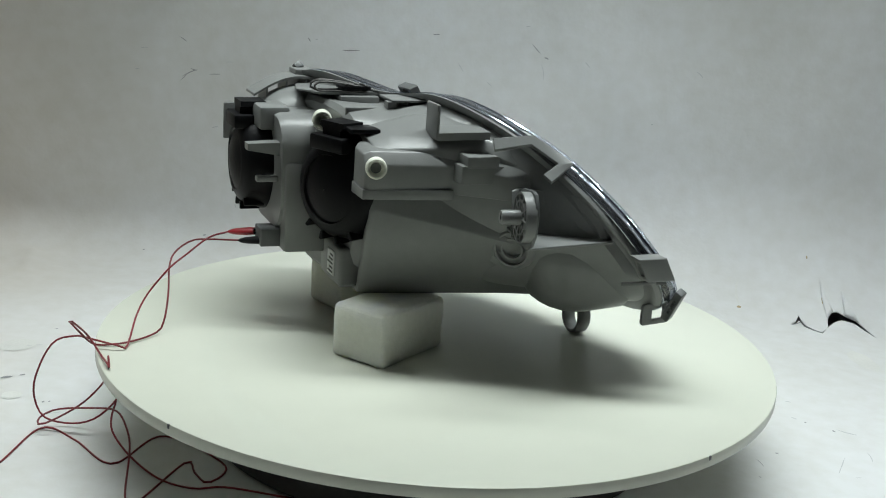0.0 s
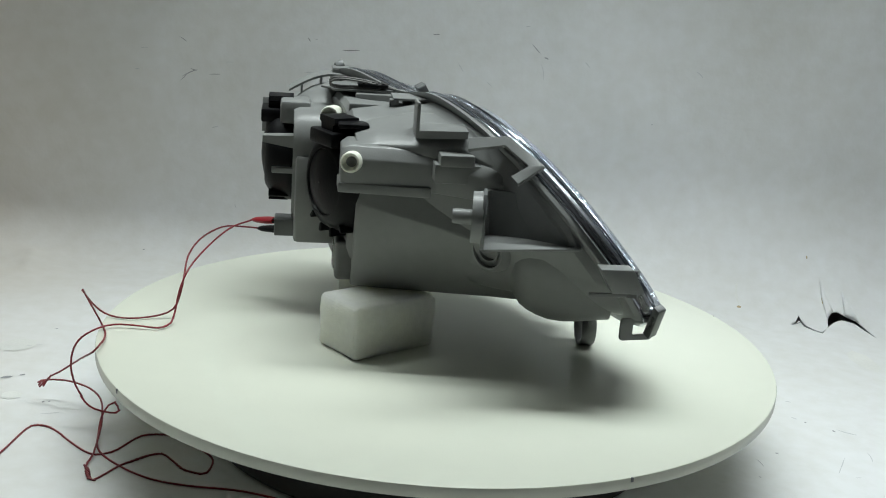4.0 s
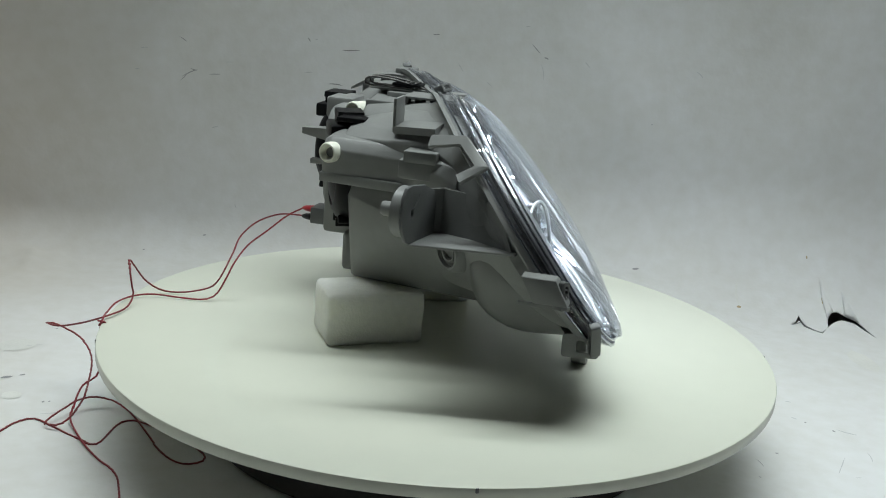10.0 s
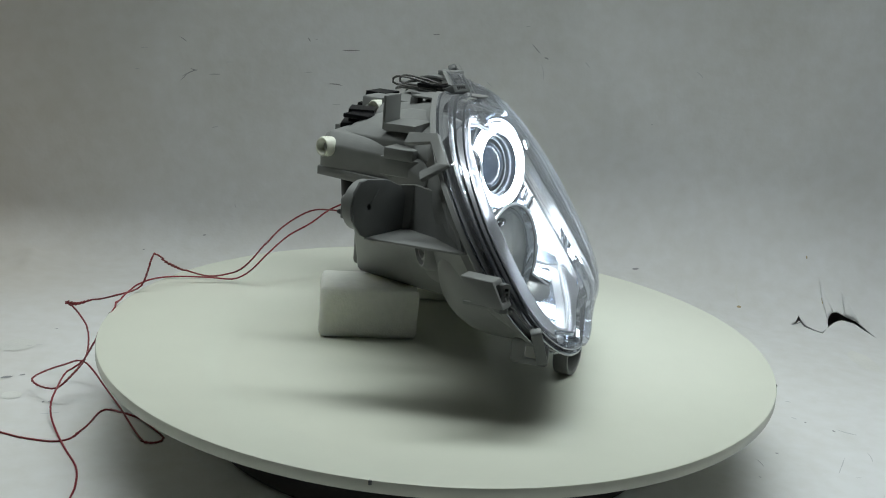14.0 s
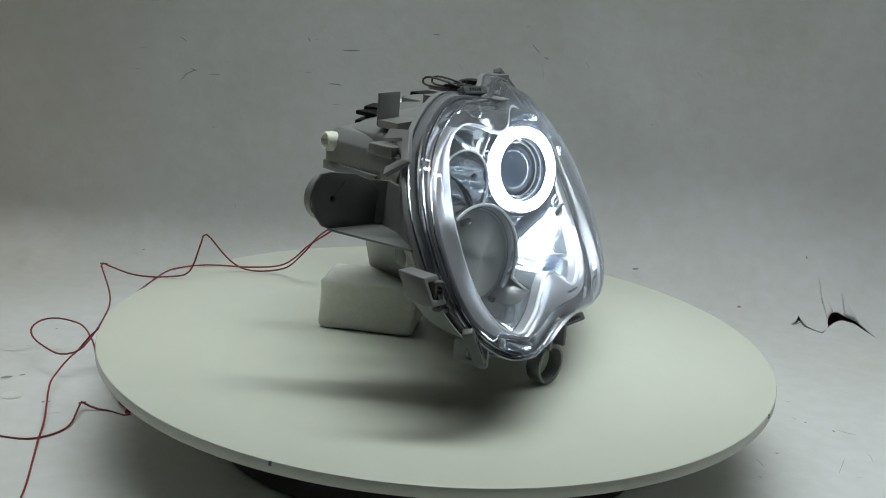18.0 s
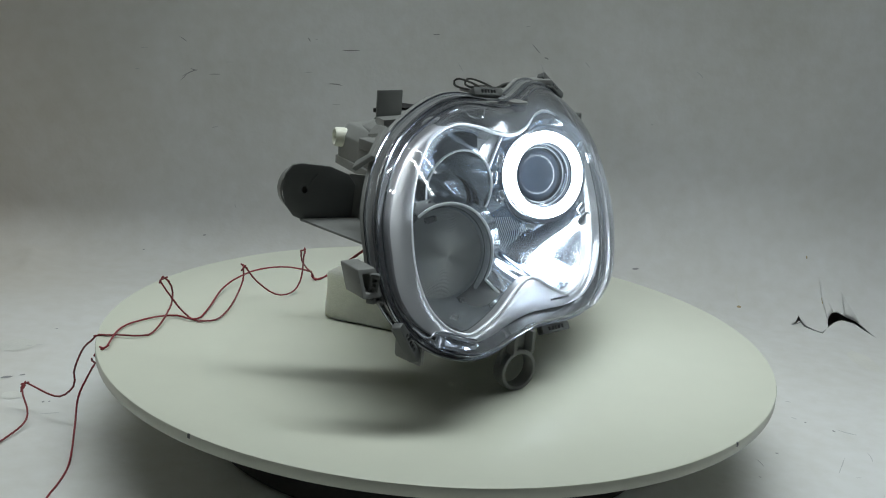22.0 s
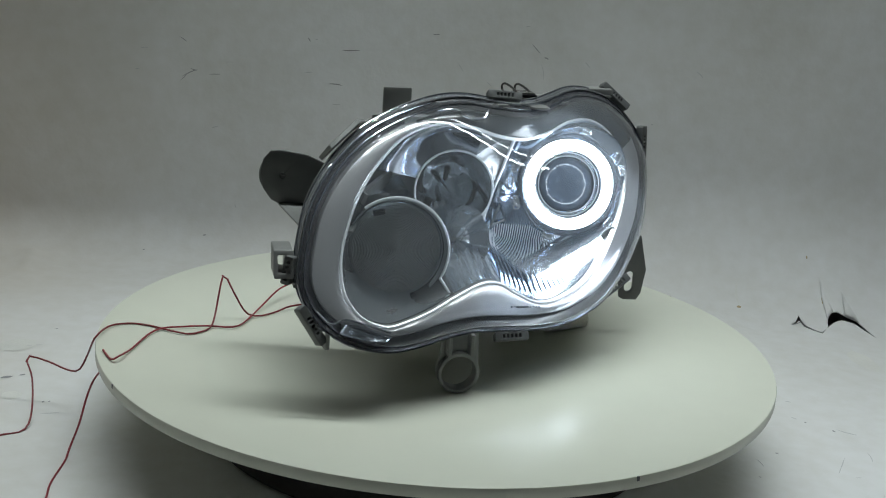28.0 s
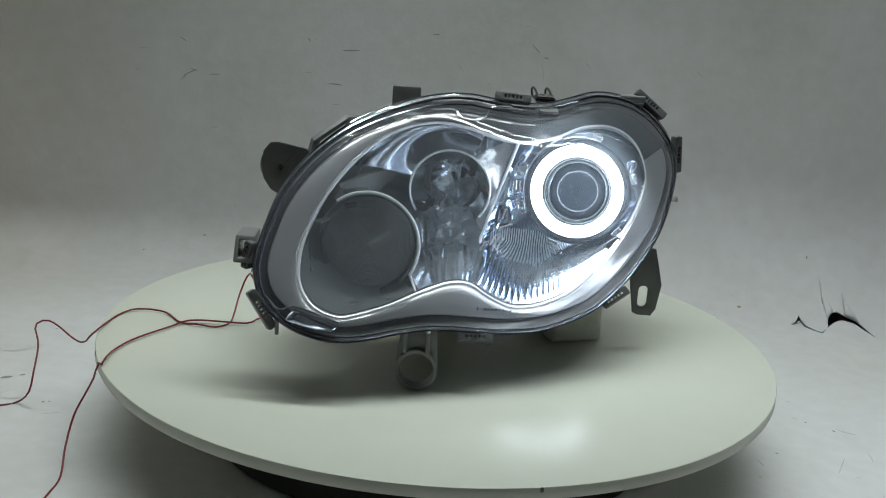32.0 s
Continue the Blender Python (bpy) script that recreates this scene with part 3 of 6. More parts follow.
def build_inside(lamp):
    # seal channel
    bm = bmesh.new()
    loft(bm, [ring(inset(RIM, 0.0014), 0.0050), ring(inset(RIM, 0.0020), 0.0035), ring(inset(RIM, 0.0060), 0.0035), ring(inset(RIM, 0.013), 0.006), ring(inset(RIM, 0.016), 0.012)])
    part("seal_channel", bm, M_SEAL, lamp, "black glue channel under the cover")
    # bezel
    bm = bmesh.new()
    outer = inset(RIM, 0.0115)
    rings = [ring(outer, 0.008), ring(outer, -0.001), ring(inset(RIM, 0.0125), -0.0030)]
    for f, b in ((0.2, -0.0036), (0.45, -0.0038), (0.7, -0.0036), (0.9, -0.0030), (0.98, -0.0012)):
        rings.append(ring([a.lerp(c, f) for a, c in zip(inset(RIM, 0.0125), HOLE)], b))
    rings += [ring(HOLE, 0.002), ring(HOLE, 0.014)]
    top = [i for i in range(N) if RIM[i].x > -0.043 and RIM[i].y > 0.176]
    rest = [(top[-1] + k) % N for k in range(N - len(top) + 2)]
    loft(bm, [[r[i] for i in rest] for r in rings], closed=False)
    bezel = part("bezel", bm, M_SATIN, lamp, "satin silver bezel inside the cover", angle=30)
    bm = bmesh.new()
    loft(bm, [[r[i] + V(0, -0.0015, 0) for i in top] for r in rings], closed=False)
    part("brow", bm, M_BROW, bezel, "glossy dark brow strip of the bezel", angle=30)
    bm = bmesh.new()
    tube(bm, ring(inset(HOLE, 0.0004), 0.0006), 0.0016, 8, True)
    part("bezel_lip", bm, M_BRIGHT, bezel, "polished chrome lip of the bezel")
    # notch piece at the lower corner of the bezel and embossed marks
    edge = [Vector(p) for p in ((-0.1150, 0.0648), (-0.1116, 0.0676), (-0.1030, 0.0658), (-0.0900, 0.0612), (-0.0773, 0.0570), (-0.0817, 0.0543), (-0.1000, 0.0572), (-0.1170, 0.0615))]
    heart = sum(edge, Vector((0, 0))) / len(edge)
    bm = bmesh.new()
    loft(bm, [[V(p.x, depth(p.x, p.y) + h, p.y) for p in [heart + (q - heart) * k for q in edge]] for k, h in ((1.05, 0.0030), (1.0, 0.0075), (0.93, 0.0085), (0.80, 0.0075), (0.6, 0.0060))], False, True)
    part("bezel_step", bm, M_CHROMED, bezel, "raised chrome catch at the lower corner", angle=25)
    bm = bmesh.new()
    tube(bm, open_spline([V(u, depth(u, v) + 0.0048, v) for u, v in ((-0.1330, 0.0760), (-0.1250, 0.0690), (-0.1190, 0.0680), (-0.1160, 0.0695), (-0.1116, 0.0700), (-0.1030, 0.0680), (-0.0900, 0.0636), (-0.0760, 0.0592))], 30), 0.0008, 6)
    part("bezel_seam", bm, M_CHROME, bezel, "thin chrome seam round the corner catch")
    for i, wd in enumerate((0.0012, 0.0005, 0.0022, 0.0022, 0.0022, 0.0018, 0.0008, 0.0008, 0.0008, 0.0012)):
        u, v = 0.030 + i * 0.0030, 0.0655 - 0.00035 * i
        bm = bmesh.new()
        box(bm, (-wd / 2, -0.0002, -0.0009), (wd / 2, 0.0002, 0.0009), Matrix.Translation(V(u, depth(u, v) + 0.0048, v)) @ Matrix.Rotation(radians(-36), 4, "X"), 0)
        part("embossed_mark", bm, M_CHROMED, bezel)
    # walls behind the opening and the deep chrome bowl
    bm = bmesh.new()
    rings = [ring(inset(HOLE, 0.0006), 0.010)]
    for s, b in ((0.96, 0.030), (0.89, 0.056), (0.78, 0.083), (0.64, 0.105), (0.45, 0.124), (0.24, 0.134), (0.05, 0.137)):
        rings.append(ring(toward(HOLE, s), b))
    loft(bm, rings, False, True)
    part("inner_bowl", bm, M_REFL, lamp, "deep chrome inner reflector", angle=40)
    # dark brow strip with its clear window
    bm = bmesh.new()
    tube(bm, open_spline([V(u, depth(u, v) + 0.004, v) for u, v in ((-0.02, 0.208), (0.0, 0.2085), (0.006, 0.2025), (0.024, 0.2015), (0.034, 0.211), (0.05, 0.2085), (0.07, 0.206), (0.088, 0.2075), (0.115, 0.2135), (0.135, 0.2145))], 40), 0.0008, 6)
    part("brow_edge", bm, M_CHROME, bezel, "thin chrome edge along the brow")


HALO_C = Vector((0.1131, 0.1408))
RIDGE_A, RIDGE_B = Vector((0.0585, 0.1865)), Vector((0.029, 0.0885))


def panel_rim(a):
    """Where the projector's panel ends in direction a from the halo: the opening's edge or the ridge."""
    d = Vector((math.cos(a), math.sin(a)))
    best, kind = 9.0, 0
    for k, (p, q) in enumerate([(HOLE[i], HOLE[(i + 1) % N]) for i in range(N)] + [(RIDGE_A + (RIDGE_A - RIDGE_B) * 0.3, RIDGE_B - (RIDGE_A - RIDGE_B) * 0.4)]):
        e = q - p
        det = d.x * -e.y + d.y * e.x
        if abs(det) < 1e-9:
            continue
        r = p - HALO_C
        s, t = (r.x * -e.y + r.y * e.x) / det, (d.x * r.y - d.y * r.x) / det
        if s > 0 and 0 <= t <= 1 and s < best:
            best, kind = s, k >= N
    return best, kind


def panel_point(a, f):
    """A point of the panel: a back wall round the halo that turns into a floor and sides running forward to the rim."""
    reach, on_ridge = panel_rim(a)
    r0 = min(0.047, reach * 0.97)
    r = r0 + (reach - r0) * f
    p = HALO_C + Vector((math.cos(a), math.sin(a))) * r
    deg = (math.degrees(a) + 180) % 360 - 180
    bend = 0.62 + 0.24 * min(1.0, max(0.0, (deg + 75) / 25)) * min(1.0, max(0.0, (60 - deg) / 25))
    wall = -0.014 - 0.010 * min(1, (reach - r0) / 0.03) * min(f / bend, 1)
    if on_ridge:
        w = wall + ((-0.018 * (1 - ((p.y - 0.136) / 0.046) ** 2)) - wall) * max(0.0, f - 0.5) / 0.5
    else:
        q = max(0.0, f - bend) / (1 - bend)
        w = wall + (depth(p.x, p.y) - 0.012 - wall) * q ** 1.35
    return V(p.x, w, p.y)


def panel_at(u, v):
    d = Vector((u, v)) - HALO_C
    a = math.atan2(d.y, d.x)
    reach, on_ridge = panel_rim(a)
    r0 = min(0.047, reach * 0.97)
    return panel_point(a, max(0.0, min(1.0, (d.length - r0) / max(0.001, reach - r0))))


def build_panel(lamp):
    n = 600
    bm = bmesh.new()
    rows = []
    for f in (0, 0.12, 0.3, 0.5, 0.58, 0.62, 0.66, 0.72, 0.8, 0.9, 0.96, 1.0):
        row = []
        for i in range(n):
            p = panel_point(2 * math.pi * i / n, f)
            d = (i * 0.6 + 180) % 360 - 180
            if (-58 < d < 8 or -155 < d < -98) and 0.75 < f < 0.99:        # flutes in the floor and the side
                out = Vector((p.x - HALO_C.x, 0, p.z - HALO_C.y)).normalized()
                p = p - out * (0.0028 * abs(math.sin(math.pi * i / (6 if d > -60 else 5))))
            row.append(p)
        rows.append(row)
    loft(bm, rows)
    panel = part("projector_panel", bm, M_PANEL, lamp, "dished blue-grey chrome panel round the projector", angle=60)
    bm = bmesh.new()
    tube(bm, open_spline([V(0.0600, -0.004, 0.187), V(0.0575, -0.006, 0.1787), V(0.0515, -0.009, 0.158), V(0.0440, -0.011, 0.134), V(0.0370, -0.008, 0.112), V(0.0315, 0.0, 0.0937), V(0.029, 0.006, 0.086)], 30), 0.0015, 8)
    part("chamber_ridge", bm, M_BRIGHT, panel, "bright chrome ridge between the chambers")
    # fine upright ribs on the back wall, then a band of coarse ribs in the bend
    for i in range(50):
        u = 0.041 + 0.0021 * i
        d = u - HALO_C.x
        top = HALO_C.y - math.sqrt(max(0.0, 0.0505 ** 2 - d * d)) if abs(d) < 0.0505 else HALO_C.y - 0.012
        low = 0.0745 + 4.6 * max(0, u - 0.086) ** 2 + 3.0 * max(0, 0.086 - u) ** 2
        top = min(top, 0.100)
        if top - low > 0.003:
            bm = bmesh.new()
            tube(bm, [panel_at(u, low + (top - low) * k / 3) for k in range(4)], 0.00055, 6)
            part("wall_rib", bm, M_BRIGHT, panel)
    for i in range(62):
        a = radians(186 + 2.35 * i)
        if panel_rim(a)[1]:
            continue
        bm = bmesh.new()
        tube(bm, [panel_point(a, f) + V(0, 0.0005, 0.0005) for f in (0.58, 0.63, 0.68, 0.74)], 0.0011, 6)
        part("band_rib", bm, M_BRIGHT, panel)
    bm = bmesh.new()
    prism(bm, rounded(0, 0, 0.0075, 0.0048, 0.0045, 5), 0.003, Matrix.Translation(panel_at(0.150, 0.0985) + V(0, 0.006, 0)) @ Matrix.Rotation(radians(-40), 4, "Y"), 0.0008)
    part("side_window", bm, M_BROW, panel, "dark oval inset in the side of the panel")
    # small chrome frame beside the ridge
    bm = bmesh.new()
    tri = [V(0.0455, -0.016, 0.0985), V(0.0530, -0.018, 0.1185), V(0.0600, -0.019, 0.1040)]
    for k in range(3):
        p, q = tri[k], tri[(k + 1) % 3]
        tube(bm, [p, p.lerp(q, 0.5), q], 0.0013, 6)
    part("corner_frame", bm, M_CHROME, panel, "small chrome frame in the corner of the panel")
    for k, (u, v) in enumerate(((0.0640, 0.1560), (0.0600, 0.1395), (0.0660, 0.1215), (0.0990, 0.0905), (0.1640, 0.1400), (0.1600, 0.1640))):
        m = Matrix.Translation(panel_at(u, v) + V(0, 0.002, 0)) @ Matrix.Rotation(radians((12, 0, -25, 20, -8, 25)[k]), 4, "Y")
        bm = bmesh.new()
        prism(bm, rounded(0, 0, 0.0036, 0.0068, 0.003, 4), 0.002, m, 0.0004, [rounded(0, 0, 0.0022, 0.0054, 0.002, 3)])
        part("panel_clip", bm, M_CHROME, panel, "small oval chrome loop on the panel")


def build_projector(lamp):
    c, axis = V(0.1131, -0.0065, 0.1408), V(-0.156, 0.985, 0.19)
    m = face_along(c, axis)
    bm = bmesh.new()
    prof = [(0.0359 + 0.0051 * math.cos(a), 0.0050 * math.sin(a)) for a in [2 * math.pi * i / 14 for i in range(15)]]
    lathe(bm, prof, 72, m)
    halo = part("halo_ring", bm, M_HALO, lamp, "glowing white halo ring")
    bm = bmesh.new()
    lathe(bm, [(0.0304, 0.000), (0.0300, -0.005), (0.0285, -0.0062), (0.0272, -0.0060), (0.0266, -0.0100), (0.0256, -0.0105), (0.0252, -0.019)], 64, m)
    part("lens_holder", bm, M_CHROMED, lamp, "dark stepped ring round the projector lens")
    for r, h in ((0.0290, -0.0058), (0.0260, -0.0100)):
        bm = bmesh.new()
        tube(bm, [m @ Vector((r * math.cos(a), r * math.sin(a), h)) for a in [2 * math.pi * i / 56 for i in range(56)]], 0.00045, 5, True)
        part("holder_edge", bm, M_BRIGHT, lamp, "thin bright edge of the lens ring")
    for i in range(18):
        bm = bmesh.new()
        box(bm, (0.0262, -0.0006, -0.0099), (0.0284, 0.0006, -0.0061), m @ pose(0, 0, 0, 0, 0, -72 + 4.2 * i), 0.0002, 1)
        part("holder_tooth", bm, M_CHROMED, lamp)
    bm = bmesh.new()
    lathe(bm, [(0.0252 * math.cos(radians(a)), -0.0165 + 0.0125 * math.sin(radians(a))) for a in range(0, 91, 6)], 64, m)
    part("projector_lens", bm, M_BALL, lamp, "dark domed projector lens")
    bm = bmesh.new()
    lathe(bm, [(0.0412, -0.006), (0.0425, -0.001), (0.0450, -0.0005), (0.0470, -0.004), (0.0480, -0.014)], 72, m)
    part("halo_shroud", bm, M_CHROMED, lamp, "dark chrome shroud round the halo")
    for a in (18, 75, 165, 200, 250, 320):
        bm = bmesh.new()
        box(bm, (0.0475, -0.005, -0.001), (0.0535, 0.005, 0.0035), m @ pose(0, 0, 0, 0, 0, a), 0.0012)
        part("shroud_clip", bm, M_CHROME, lamp, "small chrome clip beside the halo")


IND_C, IND_AXIS = V(-0.0625, 0.0897, 0.1055), V(-0.08, 0.99, 0.09)


def reach_of(c, a):
    """Where the way from c in direction a meets the bezel's opening."""
    d, best = Vector((math.cos(a), math.sin(a))), 9.0
    for p, q in zip(HOLE, HOLE[1:] + HOLE[:1]):
        e, r = q - p, p - c
        det = d.y * e.x - d.x * e.y
        if abs(det) > 1e-9:
            s, t = (r.y * e.x - r.x * e.y) / det, (d.x * r.y - d.y * r.x) / det
            if s > 0 and 0 <= t <= 1:
                best = min(best, s)
    return c + d * best


def build_bowls(lamp):
    # indicator: dark bowl behind a ribbed lens, an arched chrome rim and the smoked surround that runs out to the bezel
    m = face_along(IND_C, IND_AXIS)
    bm = bmesh.new()
    lathe(bm, [(0.0415, 0.002), (0.0405, 0.0), (0.0385, -0.004), (0.0365, -0.012), (0.030, -0.026), (0.018, -0.036), (0.007, -0.040)], 72, m)
    bowl = part("indicator_bowl", bm, M_REFL, lamp, "round chrome indicator bowl")
    bm = bmesh.new()
    prof = [(0.0372, -0.007)]
    for i in range(30):
        r = 0.0362 - i * 0.00119
        prof += [(r, -0.0045 + 0.008 * (1 - (r / 0.037) ** 2)), (r - 0.0008, -0.0031 + 0.008 * (1 - (r / 0.037) ** 2))]
    prof.append((0.0002, 0.0042))
    lathe(bm, prof, 72, m)
    g = part("fresnel_lens", bm, M_FRES, bowl, "smoky fresnel lens with concentric rings", angle=14)
    g.visible_shadow = False
    bm = bmesh.new()
    lathe(bm, [(0.0085 * math.cos(radians(a)), -0.020 + 0.011 * math.sin(radians(a))) for a in range(-60, 91, 15)], 24, m)
    part("bulb", bm, M_NYLON, bowl, "pale indicator bulb behind the lens")
    arc = [m @ Vector((0.0425 * math.cos(radians(a)), 0.0425 * math.sin(radians(a)), 0.0035)) for a in range(-31, 131, 4)]
    bm = bmesh.new()
    tube(bm, [V(-0.0190, depth(-0.019, 0.0725) - 0.012, 0.0725)] + arc, 0.0012, 8)
    part("bowl_rim", bm, M_BRIGHT, bowl, "bright arched chrome rim over the indicator")
    rings = [[], [], [], [], []]
    for i in range(96):
        a = 2 * math.pi * i / 96
        near = m @ Vector((0.0385 * math.cos(a), 0.0385 * math.sin(a), -0.003))
        deg = (math.degrees(a) + 31) % 360 - 31
        if deg <= 130:
            far = m @ Vector((0.0425 * math.cos(a), 0.0425 * math.sin(a), 0.003))
        else:
            q = reach_of(Vector((IND_C.x, IND_C.z)), a)
            far = V(q.x, depth(q.x, q.y) - 0.010, q.y)
        for k, f in enumerate((0.0, 0.2, 0.5, 0.8, 1.0)):
            rings[k].append(near.lerp(far, f) + V(0, -0.004 * math.sin(math.pi * f), 0))
    bm = bmesh.new()
    loft(bm, rings)
    part("indicator_surround", bm, M_SMOKE, bowl, "smooth smoked surround of the indicator lens", angle=50)
    for p, spin in ((V(-0.0778, 0.0885, 0.1358), -12), (V(-0.0468, 0.0970, 0.0663), 75)):
        bm = bmesh.new()
        box(bm, (-0.0048, -0.002, -0.0020), (0.0048, 0.003, 0.0020), Matrix.Translation(p) @ Matrix.Rotation(radians(spin), 4, "Y"), 0.0006)
        part("lens_catch", bm, M_BROW, bowl, "dark catch holding the ribbed lens")
    # main beam reflector: a deep bowl in stepped lobes, with its slots, bulb shield and bright rim
    c, r1 = Vector((0.001, 0.1385)), 0.0345

    def bowl_point(r, a):
        lobe = math.floor((math.degrees(a) % 360) / 51.43)
        lift = (0.0, 0.0045, 0.0015, 0.0060, 0.0020, 0.0050, 0.0010)[lobe] * min(1.0, r / 0.012)
        step = 0.0030 if r > 0.0215 else 0.0
        w = -0.072 + 0.086 * (r / r1) ** 2 + (lift + step) * (1 - (r / r1) ** 4)
        return V(c.x + r * math.cos(a), w + 0.0009 * math.sin(a * 9 + r * 260), c.y + r * math.sin(a))
    bm = bmesh.new()
    spins = [radians(51.43 * k + 51.43 * j / 7 + (0.02 if j == 0 else 0)) for k in range(7) for j in range(7)]
    loft(bm, [[bowl_point(r, a) for a in spins] for r in (0.0055, 0.009, 0.013, 0.017, 0.0212, 0.0218, 0.025, 0.028, 0.031, 0.0345)], True, False)
    beam = part("beam_reflector", bm, M_REFL, lamp, "deep stepped chrome main beam reflector", angle=20)
    bm = bmesh.new()
    tube(bm, [V(c.x + (r1 + 0.0003) * math.cos(radians(a)), 0.0145, c.y + (r1 + 0.0003) * math.sin(radians(a))) for a in range(-40, 216, 5)], 0.0010, 8)
    part("reflector_rim", bm, M_BRIGHT, beam, "bright rim of the beam reflector")
    for p, size, spin in ((V(0.0133, -0.0620, 0.1364), (0.0034, 0.0085), 3), (V(-0.0158, -0.0120, 0.1207), (0.0032, 0.0042), 20)):
        bm = bmesh.new()
        prism(bm, rounded(0, 0, size[0], size[1], 0.001, 3), 0.004, Matrix.Translation(p) @ Matrix.Rotation(radians(spin), 4, "Y"), 0.0003)
        part("reflector_slot", bm, M_DARK, beam, "dark slot in the reflector")
    bend = open_spline([V(0.0215, -0.040, 0.1405), V(0.0258, -0.0371, 0.1432), V(0.0280, -0.0200, 0.1390), V(0.0262, -0.0100, 0.1335), V(0.0205, 0.0030, 0.1270), V(0.0150, 0.0095, 0.1238)], 24)
    bm = bmesh.new()
    loft(bm, [[p + V(-0.0022, 0, 0.0006), p + V(0.0022, 0, 0.0006), p + V(0.0022, -0.002, -0.0006), p + V(-0.0022, -0.002, -0.0006)] for p in bend], True, True)
    part("reflector_slot", bm, M_DARK, beam, "dark curved slot beside the bulb shield")
    bm = bmesh.new()
    rows = []
    for k, p in enumerate(bend[3:]):
        f = k / 20
        root = V(0.0075 + 0.004 * f, -0.034 + 0.030 * f, 0.1385 - 0.012 * f)
        rows.append([p + V(-0.0026, 0.001, 0.0), p.lerp(root, 0.45) + V(0, 0.004, 0.001), root, root + V(0, -0.002, -0.001), p + V(-0.0026, -0.001, -0.001)])
    loft(bm, rows, True, True)
    part("bulb_shield", bm, M_REFL, beam, "curved chrome bulb shield", angle=40)
    # smooth vault from the reflector's rim to the lip of the bezel
    bm = bmesh.new()
    rows = []
    for a in range(60, 212, 4):
        t = radians(a)
        rim = V(c.x + r1 * math.cos(t), 0.014, c.y + r1 * math.sin(t))
        q = reach_of(c, t)
        lip = V(q.x, depth(q.x, q.y) - 0.008, q.y)
        if q.x < -0.085 and a > 150:
            break
        out = V(math.cos(t), 0, math.sin(t))
        rows.append([rim.lerp(lip, f) + out * (0.006 * math.sin(math.pi * f)) + V(0, -0.010 * math.sin(math.pi * f), 0) for f in (0, 0.15, 0.35, 0.55, 0.75, 0.9, 1)])
    loft(bm, rows, closed=False)
    part("reflector_vault", bm, M_CHROMED, beam, "smooth chrome vault over the beam reflector", angle=60)
    # flutes under the reflector
    for u, w, r, v0, v1 in ((-0.0030, -0.018, 0.0052, 0.078, 0.118), (-0.013, -0.004, 0.0046, 0.080, 0.114), (0.0065, -0.024, 0.0040, 0.086, 0.118), (-0.022, 0.010, 0.0042, 0.080, 0.108)):
        bm = bmesh.new()
        tube(bm, open_spline([V(u, w + 0.012, v0), V(u, w, (v0 + v1) / 2 - 0.004), V(u - 0.003, w - 0.008, v1)], 10), r, 12)
        part("reflector_flute", bm, M_REFL, beam, "tall chrome flute under the reflector")
    # plain smoked wall between the reflector and the ridge
    bm = bmesh.new()
    ridge = [V(0.0597, -0.005, 0.1862), V(0.0575, -0.0065, 0.1787), V(0.0515, -0.0095, 0.158), V(0.0440, -0.0115, 0.134), V(0.0370, -0.0085, 0.112), V(0.0315, -0.0005, 0.0937)]
    rows = []
    for p, a in zip(ridge, (60, 48, 28, -2, -34, -64)):
        e = V(c.x + r1 * math.cos(radians(a)), 0.0125, c.y + r1 * math.sin(radians(a)))
        rows.append([e.lerp(p, f) + V(0, -0.006 * math.sin(math.pi * f), 0) for f in (0, 0.33, 0.66, 1)])
    loft(bm, rows, closed=False)
    part("chamber_wall", bm, M_SMOKE, lamp, "plain smoked wall beside the reflector", angle=80)
    # small side bowl between the indicator and the beam reflector
    m = face_along(V(0.006, 0.030, 0.098), V(0.1, 0.9, 0.35))
    bm = bmesh.new()
    rings = []
    for r, h in [(0.022, 0.012), (0.019, 0.0), (0.013, -0.012), (0.004, -0.018)]:
        rings.append([m @ Vector((r * (1 + 0.08 * (i % 2)) * math.cos(2 * math.pi * i / 20), 1.25 * r * (1 + 0.08 * (i % 2)) * math.sin(2 * math.pi * i / 20), h)) for i in range(20)])
    loft(bm, rings, False, True)
    part("side_bowl", bm, M_REFL, lamp, "small fluted chrome side bowl", angle=14)


